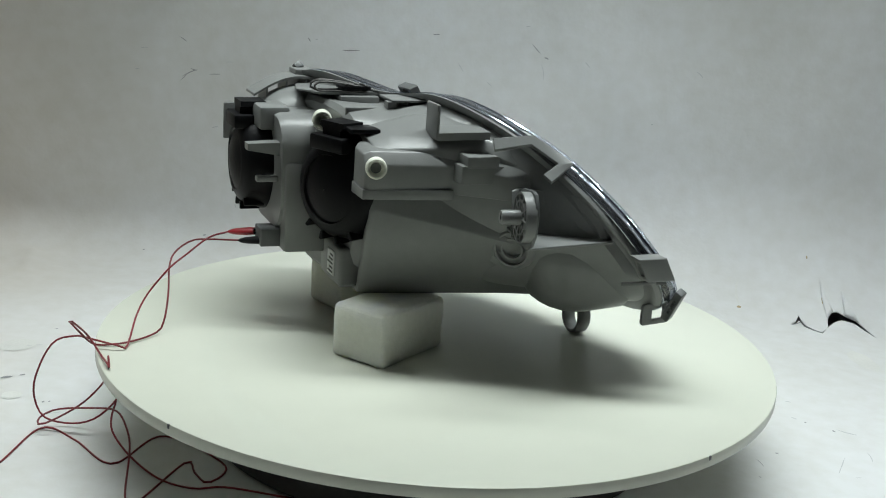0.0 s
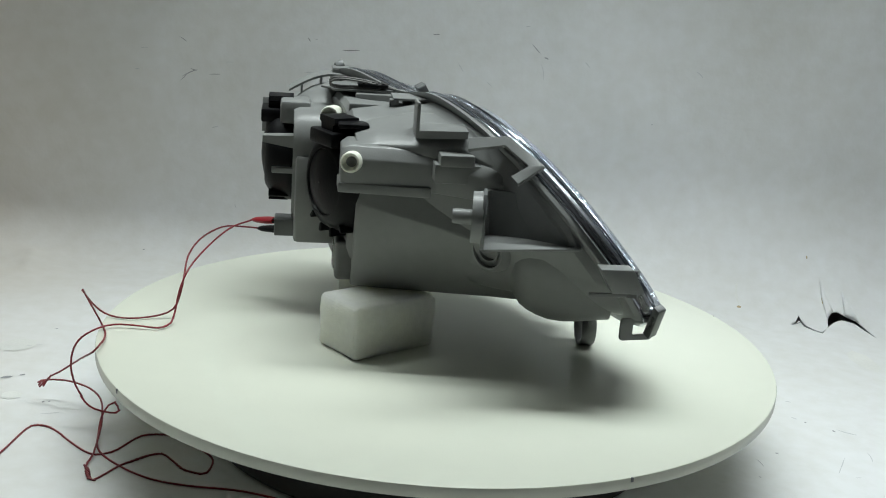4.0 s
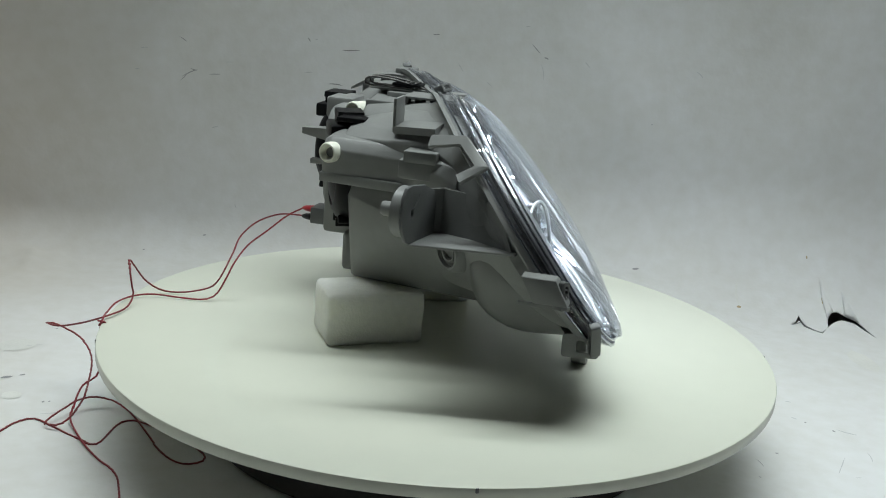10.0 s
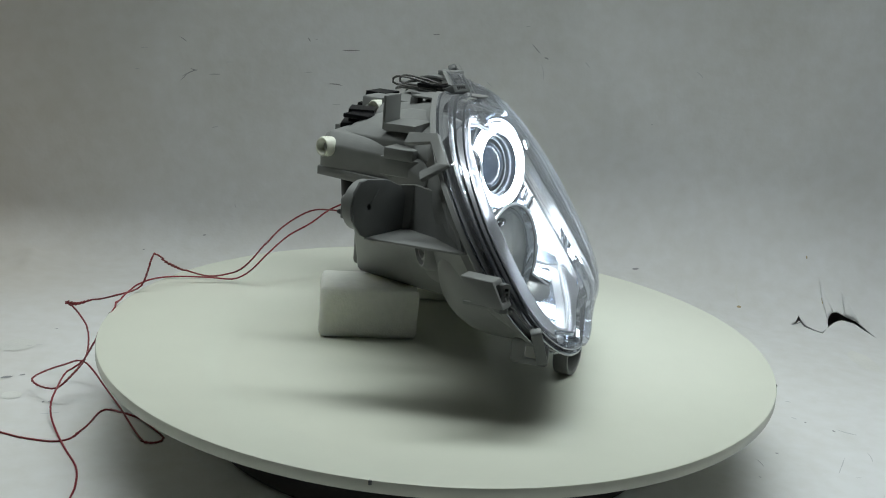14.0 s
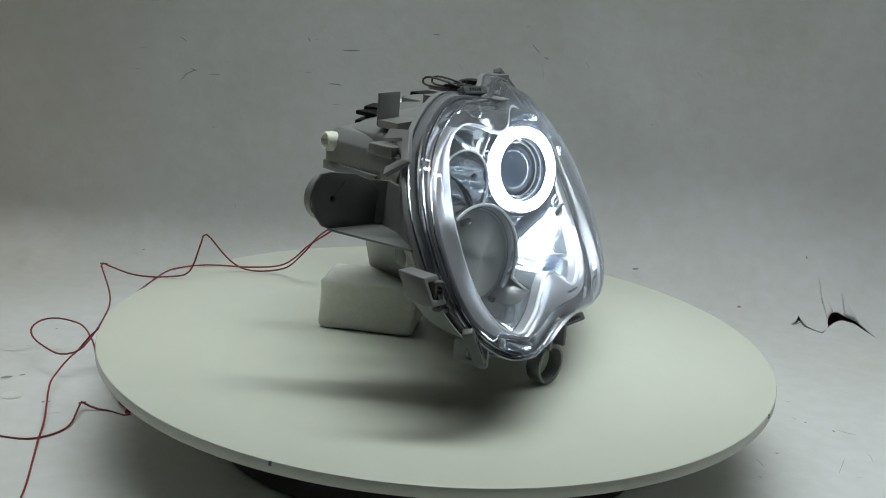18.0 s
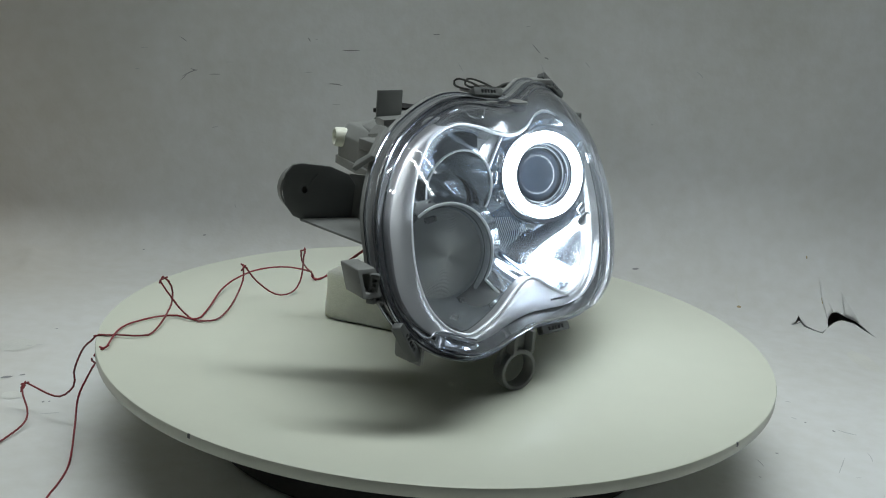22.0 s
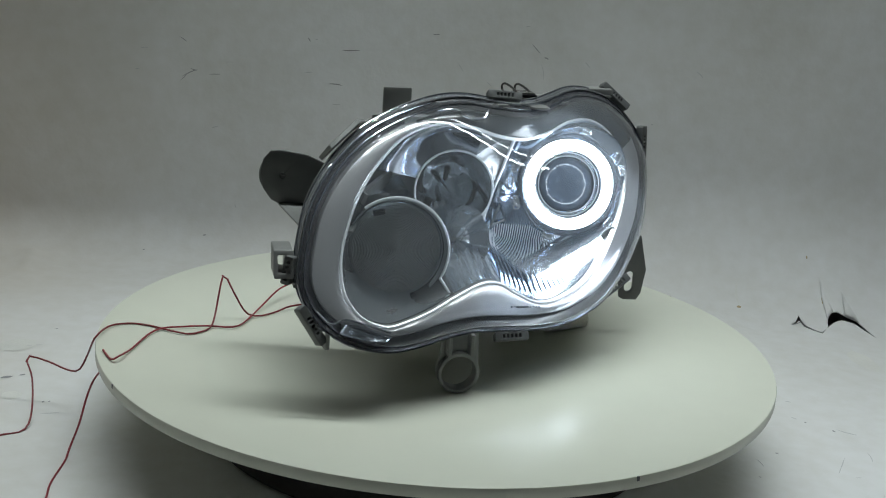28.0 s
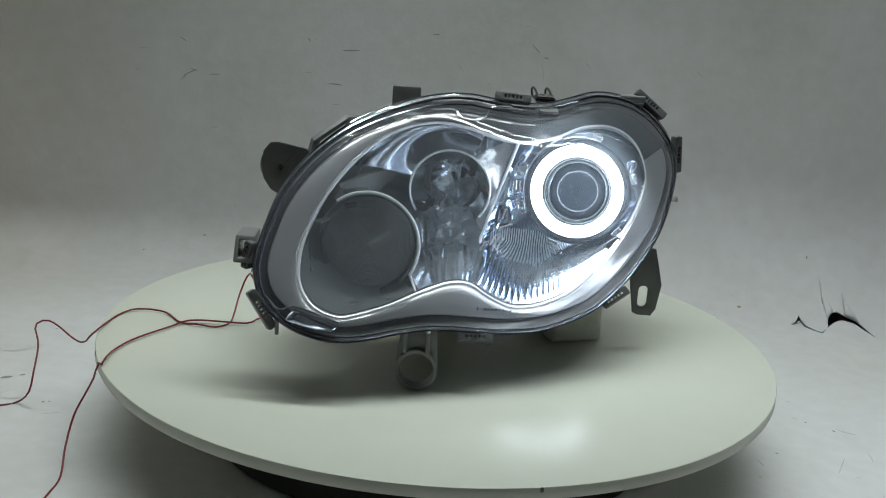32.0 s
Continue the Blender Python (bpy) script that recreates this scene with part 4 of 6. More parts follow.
def build_back_parts(lamp):
    # raised rear box behind the projector
    bm = bmesh.new()
    rows = []
    for w, s in ((-0.088, 1.0), (-0.10, 1.0), (-0.132, 0.97), (-0.137, 0.93)):
        rows.append([V(0.105 + (x - 0.105) * s, w, 0.136 + (z - 0.136) * s) for x, z in rounded(0.105, 0.136, 0.055, 0.054, 0.03)])
    loft(bm, rows, False, True)
    part("rear_box", bm, M_GREY, lamp, "grey raised box at the back of the housing")
    # lower connector block
    bm = bmesh.new()
    box(bm, V(0.049, -0.1345, 0.068), V(0.10, -0.06, 0.150), bevel=0.004)
    part("rear_block", bm, M_GREY, lamp)
    bm = bmesh.new()
    box(bm, V(0.062, -0.152, 0.071), V(0.086, -0.125, 0.087), bevel=0.0012)
    part("socket", bm, M_GREYD, lamp, "grey connector socket")
    # caps with their grips
    for nm, c, r, tall in (("bulb_cap", V(0.014, -0.088, 0.137), 0.045, 0.026), ("rear_cap", V(0.128, -0.138, 0.138), 0.043, 0.026)):
        m = face_along(c, V(-0.5 if nm == "bulb_cap" else 0, -1, 0))
        bm = bmesh.new()
        lathe(bm, [(r + 0.003, -0.008), (r + 0.003, 0.002), (r + 0.0015, 0.005), (r * 0.985, tall * 0.35), (r * 0.95, tall * 0.58), (r * 0.87, tall * 0.80), (r * 0.72, tall * 0.95), (r * 0.66, tall * 0.97), (r * 0.64, tall * 0.90), (r * 0.45, tall * 1.02), (r * 0.2, tall * 1.10), (0.0005, tall * 1.12)], 56, m)
        cap = part(nm, bm, M_BLACK, lamp, "round black rubber cap")
        if nm == "bulb_cap":
            bm = bmesh.new()
            lathe(bm, [(r + 0.0025, -0.014), (r + 0.0030, -0.009), (r + 0.0055, -0.0088), (r + 0.0068, -0.011), (r + 0.0075, -0.036)], 56, m)
            part("cap_collar", bm, M_GREY, lamp, "grey housing collar round the cap", angle=30)
        bm = bmesh.new()
        box(bm, (-0.020, r - 0.012, -0.004), (0.020, r + 0.001, tall + 0.004), m, 0.0022)
        part("cap_grip", bm, M_BLACK, cap, "black moulded grip bar across the cap")
        bm = bmesh.new()
        rows = [[m @ Vector((x * k, y, z)) for x, z in ((-0.012, 0.0), (0.012, 0.0), (0.012, tall * 0.9), (-0.012, tall * 0.9))] for y, k in ((r - 0.001, 0.85), (r + 0.006, 0.9), (r + 0.008, 1.2), (r + 0.0125, 1.1))]
        loft(bm, rows, True, True)
        part("cap_latch", bm, M_BLACK, cap, "black flared latch on top of the cap")
        if nm == "bulb_cap":
            bm = bmesh.new()
            box(bm, V(c.x - 0.036, -c.y - 0.012, c.z + 0.0515), V(c.x - 0.012, -c.y + 0.014, c.z + 0.0555), bevel=0.001)
            part("cap_tongue", bm, M_BLACK, cap, "flat black tongue of the cap")
        for k in range(4):
            a = radians(-128 + 24 * k)
            bm = bmesh.new()
            box(bm, (r - 0.004, -0.0016, 0.002), (r + 0.0035, 0.0016, tall * 0.8), m @ pose(0, 0, 0, 0, 0, math.degrees(a)), 0.0006, 1)
            part("cap_rib", bm, M_BLACK, cap)
    # arm with bosses
    bm = bmesh.new()
    rows = []
    for w, zt, ul, ur in ((-0.0985, 0.178, -0.058, -0.03), (-0.092, 0.181, -0.060, -0.02), (-0.02, 0.180, -0.066, -0.045), (0.03, 0.172, -0.099, -0.080)):
        rows.append([V(ul, w, 0.146), V(ul, w, zt - 0.010), V(ul + 0.008, w, zt), V(ur, w, zt + 0.002), V(ur, w, 0.146)])
    loft(bm, rows, True, True)
    bmesh.ops.bevel(bm, geom=[e for e in bm.edges], offset=0.0015, segments=2, affect="EDGES", profile=0.5)
    part("side_arm", bm, M_GREY, lamp, "grey moulded arm along the side of the housing")
    bm = bmesh.new()
    rows = [[V(ul, w, 0.1425), V(ul, w, 0.1505), V(-0.03, w, 0.152), V(-0.03, w, 0.1425)] for w, ul in ((-0.1, -0.0595), (-0.03, -0.0685), (-0.024, -0.0685))]
    loft(bm, rows, True, True)
    bmesh.ops.bevel(bm, geom=bm.edges[:], offset=0.0010, segments=2, affect="EDGES", profile=0.5)
    part("arm_ledge", bm, M_GREY, lamp, "thick lower ledge of the side arm")
    # sloping shoulder between the arm and the deck
    bm = bmesh.new()
    rows = []
    for w, pts in ((-0.086, ((-0.046, 0.172), (-0.046, 0.1800), (-0.0265, 0.1850), (-0.004, 0.1905), (0.004, 0.184), (-0.030, 0.1780))), (-0.070, ((-0.050, 0.172), (-0.050, 0.1815), (-0.030, 0.1900), (0.000, 0.1955), (0.008, 0.190), (-0.034, 0.1800))),
                   (-0.040, ((-0.058, 0.172), (-0.058, 0.1830), (-0.045, 0.1900), (-0.006, 0.2030), (0.012, 0.2000), (-0.040, 0.1830))), (-0.005, ((-0.066, 0.172), (-0.068, 0.1850), (-0.060, 0.1930), (-0.020, 0.2060), (0.000, 0.2030), (-0.054, 0.1860))),
                   (0.028, ((-0.088, 0.172), (-0.090, 0.1720), (-0.078, 0.1880), (-0.045, 0.2050), (-0.035, 0.2030), (-0.072, 0.1820)))):
        rows.append([V(u, w, v) for u, v in pts])
    loft(bm, rows, True, True)
    bmesh.ops.bevel(bm, geom=bm.edges[:], offset=0.002, segments=2, affect="EDGES", profile=0.5)
    part("shoulder", bm, M_GREY, lamp, "sloping grey shoulder of the housing")
    for c, length in ((V(-0.0645, -0.0910, 0.1687), 0.012), (V(0.041, -0.106, 0.189), 0.018)):
        m = face_along(c, V(-0.96, -0.26, 0.05))
        bm = bmesh.new()
        lathe(bm, [(0.0005, -0.011), (0.0032, -0.0105), (0.0040, -0.006), (0.0060, 0.0005), (0.0068, 0.0018), (0.0078, 0.0018), (0.0086, 0.0004), (0.0088, -0.005), (0.0084, -length)], 32, m)
        boss = part("ball_socket", bm, M_NYLON, lamp, "cream nylon ball socket")
    # top deck and upright plate
    bm = bmesh.new()
    box(bm, V(-0.0565, -0.0385, 0.190), V(-0.0310, -0.0355, 0.2190), bevel=0.0012)
    part("upright_plate", bm, M_GREY, lamp, "grey upright plate on the housing")
    bm = bmesh.new()
    rows = [[V(u0, w, v0), V(u0, w, v0 + 0.0062), V(u0 + 0.03, w, v0 + 0.0075), V(u0 + 0.03, w, v0)]
            for u0, w, v0 in ((-0.0565, -0.0365, 0.1895), (-0.0640, -0.018, 0.1915), (-0.0725, 0.0025, 0.1935))]
    loft(bm, rows, True, True)
    part("top_deck", bm, M_GREY, lamp)
    bm = bmesh.new()
    box(bm, V(0.015, -0.052, 0.2095), V(0.050, -0.004, 0.2115), bevel=0.0006)
    part("comb_plate", bm, M_GREY, lamp, "flat grey comb plate on top")
    for k in range(3):
        bm = bmesh.new()
        box(bm, V(0.018 + 0.006 * k, -0.055 + 0.012 * k, 0.200), V(0.028 + 0.006 * k, -0.047 + 0.012 * k, 0.2095), bevel=0.0008)
        part("comb_block", bm, M_GREY, lamp)
    # stepped blocks below the deck
    for lo, hi in ((V(-0.083, -0.02, 0.172), V(-0.06, 0.008, 0.1815)), (V(-0.0815, -0.024, 0.158), V(-0.055, 0.022, 0.1735))):
        bm = bmesh.new()
        box(bm, lo, hi, bevel=0.0012)
        part("step_block", bm, M_GREY, lamp)
    # finger
    bm = bmesh.new()
    rows = [[V(0.078 - 0.006 * k, w, 0.158 - 0.006 * k), V(0.066 - 0.004 * k, w, 0.158 - 0.006 * k), V(0.066 - 0.004 * k, w, 0.164 + 0.002 * k), V(0.078, w, 0.164 + 0.002 * k)] for w, k in ((-0.165, 0), (-0.125, 1))]
    loft(bm, rows, True, True)
    part("finger", bm, M_GREY, lamp, "grey moulded finger at the back")
    bm = bmesh.new()
    box(bm, V(0.066, -0.156, 0.1295), V(0.074, -0.125, 0.1345), bevel=0.0008)
    part("finger", bm, M_GREY, lamp, "small grey fin at the back")
    # printed label on the lower box
    tag = bmesh.new()
    box(tag, V(0.0145, -0.0985, 0.0555), V(0.0330, -0.0972, 0.0775), bevel=0.0003, seg=1)
    tag = part("label", tag, M_LABEL, lamp, "small white printed label")
    for k in range(5):
        bm = bmesh.new()
        box(bm, V(0.0165, -0.0989, 0.0580 + 0.0038 * k), V(0.0165 + (0.013, 0.009, 0.0145, 0.011, 0.008)[k], -0.0984, 0.0594 + 0.0038 * k), bevel=0)
        part("print_bar", bm, M_PRINT, tag)
    # adjuster flag
    outline = [(-0.150, 0.1685), (-0.1575, 0.1675), (-0.1635, 0.160), (-0.1655, 0.149), (-0.1630, 0.135), (-0.156, 0.1255), (-0.146, 0.1210), (-0.120, 0.1205), (-0.106, 0.1230), (-0.104, 0.150), (-0.110, 0.1585), (-0.126, 0.1655)]
    hole = [(-0.147 + 0.0022 * math.cos(a), 0.147 + 0.0028 * math.sin(a)) for a in [2 * math.pi * i / 12 for i in range(12)]]
    swing = Matrix.Translation(V(-0.147, 0.0075, 0)) @ Matrix.Rotation(radians(-10), 4, "Z") @ Matrix.Translation((0.147, 0, 0))
    bm = bmesh.new()
    prism(bm, outline, 0.0030, swing, 0.0008, [hole])
    flag = part("adjuster_plate", bm, M_GREYD, lamp, "grey rounded adjuster plate with a hole")
    m = swing @ face_along(V(-0.147, -0.0015, 0.147), V(0, -1, 0))
    bm = bmesh.new()
    lathe(bm, [(0.0022, 0.0225), (0.0052, 0.0225), (0.0058, 0.021), (0.0060, 0.0), (0.0022, 0.0)], 20, m)
    part("adjuster_stub", bm, M_GREY, flag, "grey hollow adjuster stub")
    for i in range(9):
        bm = bmesh.new()
        box(bm, (0.005, -0.0008, -0.001), (0.0185, 0.0008, 0.0075), m @ pose(0, 0, 0, 0, 0, -140 + 35 * i), 0.0003, 1)
        part("adjuster_rib", bm, M_GREY, flag)
    for rad in (0.0185, 0.0125):
        bm = bmesh.new()
        lathe(bm, [(rad, -0.001), (rad + 0.0014, -0.001), (rad + 0.0014, 0.0075), (rad, 0.0075)], 36, m)
        part("adjuster_wall", bm, M_GREY, flag)
    bm = bmesh.new()
    box(bm, (-0.0006, 0.002, -0.0036), (0.0006, 0.017, -0.0026), m @ pose(0, 0, 0, 0, 0, 40), 0.0002, 1)
    part("adjuster_groove", bm, M_GREYD, flag)
    # wall of the pocket between the plate and the rim
    bm = bmesh.new()
    loft(bm, [[V(-0.112, 0.0095, 0.121), V(-0.107, 0.0095, 0.158), V(-0.102, 0.012, 0.158), V(-0.106, 0.012, 0.121)], [V(-0.104, 0.020, 0.121), V(-0.098, 0.020, 0.158), V(-0.094, 0.020, 0.158), V(-0.098, 0.020, 0.121)],
              [V(-0.114, 0.050, 0.121), V(-0.106, 0.046, 0.157), V(-0.102, 0.046, 0.157), V(-0.108, 0.050, 0.121)], [V(-0.136, 0.086, 0.121), V(-0.128, 0.070, 0.156), V(-0.122, 0.070, 0.156), V(-0.130, 0.086, 0.121)]], True, True)
    part("pocket_wall", bm, M_GREY, lamp, "grey wall of the pocket behind the adjuster", angle=50)
    # shelf that carries the flag
    bm = bmesh.new()
    prism(bm, [(-0.1500, 0.0070), (-0.112, 0.0125), (-0.075, 0.02), (-0.10, 0.10), (-0.139, 0.088)], 0.0022,
          Matrix.Translation((0, 0, 0.122)) @ Matrix.Rotation(radians(90), 4, "X"))
    part("adjuster_shelf", bm, M_GREY, lamp)
    # foot ring
    m = Matrix.Translation(V(-0.0155, 0.132, 0.0175))
    bm = bmesh.new()
    o = [(0.0168 * math.cos(a), 0.0172 * math.sin(a)) for a in [2 * math.pi * i / 32 for i in range(32)]]
    h = [(0.0140 * math.cos(a), 0.0140 * math.sin(a)) for a in [2 * math.pi * i / 32 for i in range(32)]]
    prism(bm, o, 0.013, m, 0.0006, [h])
    foot = part("foot_ring", bm, M_GREY, lamp, "grey plastic ring foot standing on the turntable")
    bm = bmesh.new()
    prism(bm, [(-0.0168, 0.004), (-0.0135, 0.034), (0.0145, 0.036), (0.0168, 0.004), (0.012, 0.012), (0.0, 0.0165), (-0.012, 0.012)], 0.004, m)
    part("foot_web", bm, M_GREY, foot)
    for x in (-0.010, 0.008):
        bm = bmesh.new()
        box(bm, (x - 0.0016, -0.012, 0.016), (x + 0.0016, 0.006, 0.034), m, 0.0005, 1)
        part("foot_rib", bm, M_GREY, foot)
    # right mounting bracket with a slot
    bm = bmesh.new()
    prism(bm, [(0.168, 0.068), (0.1735, 0.034), (0.178, 0.0318), (0.1905, 0.0315), (0.1945, 0.038), (0.1975, 0.061), (0.189, 0.094), (0.165, 0.098)], 0.004,
          Matrix.Translation(V(0, -0.005, 0)), 0.0008, [rounded(0.1815, 0.0495, 0.0042, 0.0098, 0.004)])
    part("slot_bracket", bm, M_GREYD, lamp, "grey mounting bracket with a long slot")
    # clip loops along the rim
    for u, v, ang, length, nm in ((-0.137, 0.0645, -58, 0.034, "rim_clip"), (0.0506, 0.2165, -3, 0.032, "rim_clip"),
                                  (0.0297, 0.0425, 2, 0.028, "rim_clip"), (0.183, 0.2105, -38, 0.036, "rim_clip"), (0.2105, 0.168, -85, 0.034, "rim_clip"),
                                  (0.150, 0.061, 40, 0.026, "rim_clip"), (-0.152, 0.1, 82, 0.022, "rim_clip")):
        m = Matrix.Translation(V(u, depth(u, v) - 0.006, v)) @ Matrix.Rotation(radians(-ang), 4, "Y") @ Matrix.Rotation(radians(-30), 4, "X")
        bm = bmesh.new()
        holes = [rounded((k - 2) * 0.0034, 0.0, 0.0010, 0.0016, 0.0004, 2) for k in range(5)]
        prism(bm, rounded(0, 0, length / 2, 0.0036, 0.0015, 3), 0.008, m, 0.0004, holes)
        part(nm, bm, M_GREYD, lamp, "dark grey slotted clip on the rim")
    # strap loop on the flange
    bm = bmesh.new()
    path = [V(-0.0782, 0.0023, 0.1949), V(-0.0884, 0.0338, 0.1995), V(-0.1145, 0.0585, 0.1815), V(-0.1195, 0.0375, 0.1670)]
    nrm = (path[1] - path[0]).cross(path[2] - path[1]).normalized()
    inner = []
    heart = (path[0] + path[1] + path[2] + path[3]) / 4
    for k, wide in enumerate((0.011, 0.0085, 0.0085, 0.0095)):
        d = [(path[i + 1] - path[i]).normalized() for i in range(3)]
        d0, d1 = d[max(0, k - 1)], d[min(2, k)]
        side = (nrm.cross(d0) + nrm.cross(d1)).normalized()
        inner.append(path[k] + side * wide / max(0.5, side.dot(nrm.cross(d1))) * (1 if side.dot(heart - path[k]) > 0 else -1))
    lip = nrm * 0.0016
    loft(bm, [[p + lip, p - lip * 1.6, q - lip * 1.6, q + lip] for p, q in zip(path, inner)], True, True)
    bmesh.ops.bevel(bm, geom=bm.edges[:], offset=0.0005, segments=1, affect="EDGES", profile=0.5)
    part("strap_loop", bm, M_GREY, lamp, "grey plastic strap over the rim of the cover")
    bm = bmesh.new()
    box(bm, V(0.2055, -0.068, 0.1265), V(0.2135, -0.058, 0.1305), bevel=0.001)
    part("clear_nub", bm, M_SKIRT, lamp, "small clear nub on the rim")
    # square side tab and hooked end
    shear = Matrix.Identity(4)
    shear[1][2] = 0.55
    bm = bmesh.new()
    prism(bm, rounded(0, 0, 0.0075, 0.0098, 0.0012, 3), 0.026, Matrix.Translation(V(-0.1560, 0.117, 0.1045)) @ shear, 0.0006, [rounded(-0.0015, 0, 0.0030, 0.0062, 0.0008, 2)])
    part("side_tab", bm, M_GREY, lamp, "grey square side tab with a slot")
    bm = bmesh.new()
    box(bm, V(-0.149, 0.095, 0.0875), V(-0.146, 0.135, 0.0905), bevel=0.0006)
    part("side_rib", bm, M_GREY, lamp)
    bm = bmesh.new()
    prism(bm, rounded(0, 0, 0.0145, 0.0095, 0.003, 4), 0.003, Matrix.Translation(V(-0.1265, 0.1435, 0.0545)) @ Matrix.Rotation(radians(100), 4, "Z"), 0.0006,
          [rounded(-0.003, 0, 0.0065, 0.0048, 0.0015, 3)])
    part("end_loop", bm, M_GREY, lamp, "grey loop at the lower end of the rim")
    # dome over the projector with an arched band and its ribs
    bm = bmesh.new()
    lathe(bm, [(0.046 * math.cos(radians(a)), 0.046 * math.sin(radians(a))) for a in range(0, 91, 9)], 48, Matrix.Translation(V(0.146, -0.100, 0.1600)) @ Matrix.Diagonal((1.05, 1.02, 0.98, 1)))
    part("dome", bm, M_GREY, lamp, "rounded grey dome over the projector", angle=50)
    arch = [V(0.153, -0.143 + 0.0062 * k, 0.1935 + 0.0182 * math.sin(math.pi * min(1.0, k / 9 + 0.03) * 0.62)) for k in range(11)]
    bm = bmesh.new()
    loft(bm, [[p + V(-0.012, 0, 0), p + V(0.022, 0, 0), p + V(0.022, 0, 0.0022), p + V(-0.012, 0, 0.0022)] for p in arch], True, True)
    band = part("dome_band", bm, M_GREY, lamp, "thin arched band standing off the dome", angle=40)
    for k in (2, 5, 8):
        p = arch[k]
        bm = bmesh.new()
        box(bm, p + Vector((-0.011, -0.0009, -0.014)), p + Vector((0.021, 0.0009, 0.001)), bevel=0.0003, seg=1)
        part("band_rib", bm, M_GREY, band)
    bm = bmesh.new()
    tab = arch[-3]
    box(bm, tab + Vector((0.0, -0.010, 0.002)), tab + Vector((0.024, 0.008, 0.0075)), bevel=0.0012)
    part("band_lug", bm, M_GREY, band)
    bm = bmesh.new()
    prism(bm, [(0.104, -0.113), (0.136, -0.106), (0.136, -0.070), (0.112, -0.040), (0.088, -0.050), (0.090, -0.100)], 0.002, Matrix.Translation((0, 0, 0.2105)) @ Matrix.Rotation(radians(-2), 4, "X") @ Matrix.Rotation(radians(90), 4, "X"), 0.0005)
    part("top_plate", bm, M_GREY, lamp, "flat grey plate behind the spring clip")
    # roof and flap over the rear cap, neck of the upper socket, upright wall below the comb
    bm = bmesh.new()
    box(bm, V(0.088, -0.150, 0.172), V(0.128, -0.122, 0.1930), bevel=0.003)
    part("cap_step", bm, M_GREY, lamp, "grey step behind the rear cap")
    bm = bmesh.new()
    box(bm, V(0.1560, -0.168, 0.152), V(0.1590, -0.128, 0.1860), bevel=0.0010)
    part("cap_flap", bm, M_GREY, lamp, "grey upright flap beside the rear cap")
    bm = bmesh.new()
    lathe(bm, [(0.0098, 0.0), (0.0110, -0.010), (0.0125, -0.045)], 28, Matrix.Translation(V(0.054, -0.0960, 0.1840)) @ Matrix.Rotation(radians(8), 4, "X"))
    part("socket_neck", bm, M_GREY, lamp)
    bm = bmesh.new()
    box(bm, V(0.026, -0.090, 0.165), V(0.031, -0.028, 0.2035), bevel=0.0020)
    part("top_wall", bm, M_GREY, lamp, "grey upright wall on top of the housing")
    # steel spring clip on top with its rail
    bm = bmesh.new()
    prism(bm, rounded(0, 0, 0.0085, 0.047, 0.006, 4), 0.0022, Matrix.Translation(V(0.083, -0.057, 0.2080)) @ Matrix.Rotation(radians(90), 4, "X"), 0.0005)
    part("top_rail", bm, M_GREY, lamp, "flat grey rail under the spring clip")
    bm = bmesh.new()
    box(bm, V(0.066, -0.082, 0.190), V(0.092, -0.046, 0.2065), bevel=0.001)
    part("top_rib", bm, M_GREY, lamp)
    bm = bmesh.new()
    for du in (-0.0065, 0.0065):
        tube(bm, open_spline([V(0.082 + du, -0.046, 0.2105), V(0.081 + du, -0.075, 0.2165), V(0.079 + du, -0.098, 0.2185), V(0.078 + du, -0.1055, 0.2150), V(0.079 + du, -0.100, 0.2105), V(0.082 + du, -0.06, 0.2105)], 30), 0.0011, 6)
    clip = part("spring_clip", bm, M_STEEL, lamp, "bent steel spring clip on top")
    bm = bmesh.new()
    box(bm, V(0.073, -0.080, 0.2115), V(0.091, -0.052, 0.2145), Matrix.Identity(4), 0.001)
    part("clip_plate", bm, M_BLACK, clip, "dark plate of the spring clip")
    for k in range(4):
        bm = bmesh.new()
        box(bm, V(0.074, -0.076 + 0.006 * k, 0.2145), V(0.090, -0.0735 + 0.006 * k, 0.2158), bevel=0.0004, seg=1)
        part("clip_tooth", bm, M_STEEL, clip)
    # lower box: leaning side wall up to a crease, then a slope up to the arm
    bm = bmesh.new()
    rows = []
    for w, ub, uc, vc, ut, vt in ((-0.083, -0.011, -0.030, 0.1275, -0.022, 0.148), (-0.0785, -0.0150, -0.0360, 0.1280, -0.026, 0.150), (-0.018, -0.0250, -0.0660, 0.1180, -0.050, 0.150), (0.040, -0.0345, -0.0960, 0.1085, -0.074, 0.152), (0.074, -0.0440, -0.1120, 0.1020, -0.090, 0.150), (0.078, -0.0400, -0.1080, 0.1015, -0.088, 0.148)):
        rows.append([V(0.050, w, 0.0478), V(ub + 0.003, w, 0.0478), V(ub, w, 0.0505), V(uc, w, vc - 0.002), V(uc + 0.001, w, vc + 0.001), V(ut, w, vt), V(ut + 0.003, w, vt - 0.001), V(uc + 0.006, w, vc - 0.002), V(ub + 0.006, w, 0.0520), V(0.050, w, 0.0520)])
    loft(bm, rows, True, True)
    part("lower_box", bm, M_GREY, lamp, "grey box under the housing that rests on foam", angle=40)
    bm = bmesh.new()
    box(bm, V(0.0005, -0.0972, 0.0484), V(0.060, -0.070, 0.0845), bevel=0.004, seg=3)
    part("lower_block", bm, M_GREY, lamp, "small grey block behind the lower box")
    # round shell behind the indicator with its stepped collar
    m = face_along(V(-0.069, 0.099, 0.0985), V(0.09, -0.95, -0.20))

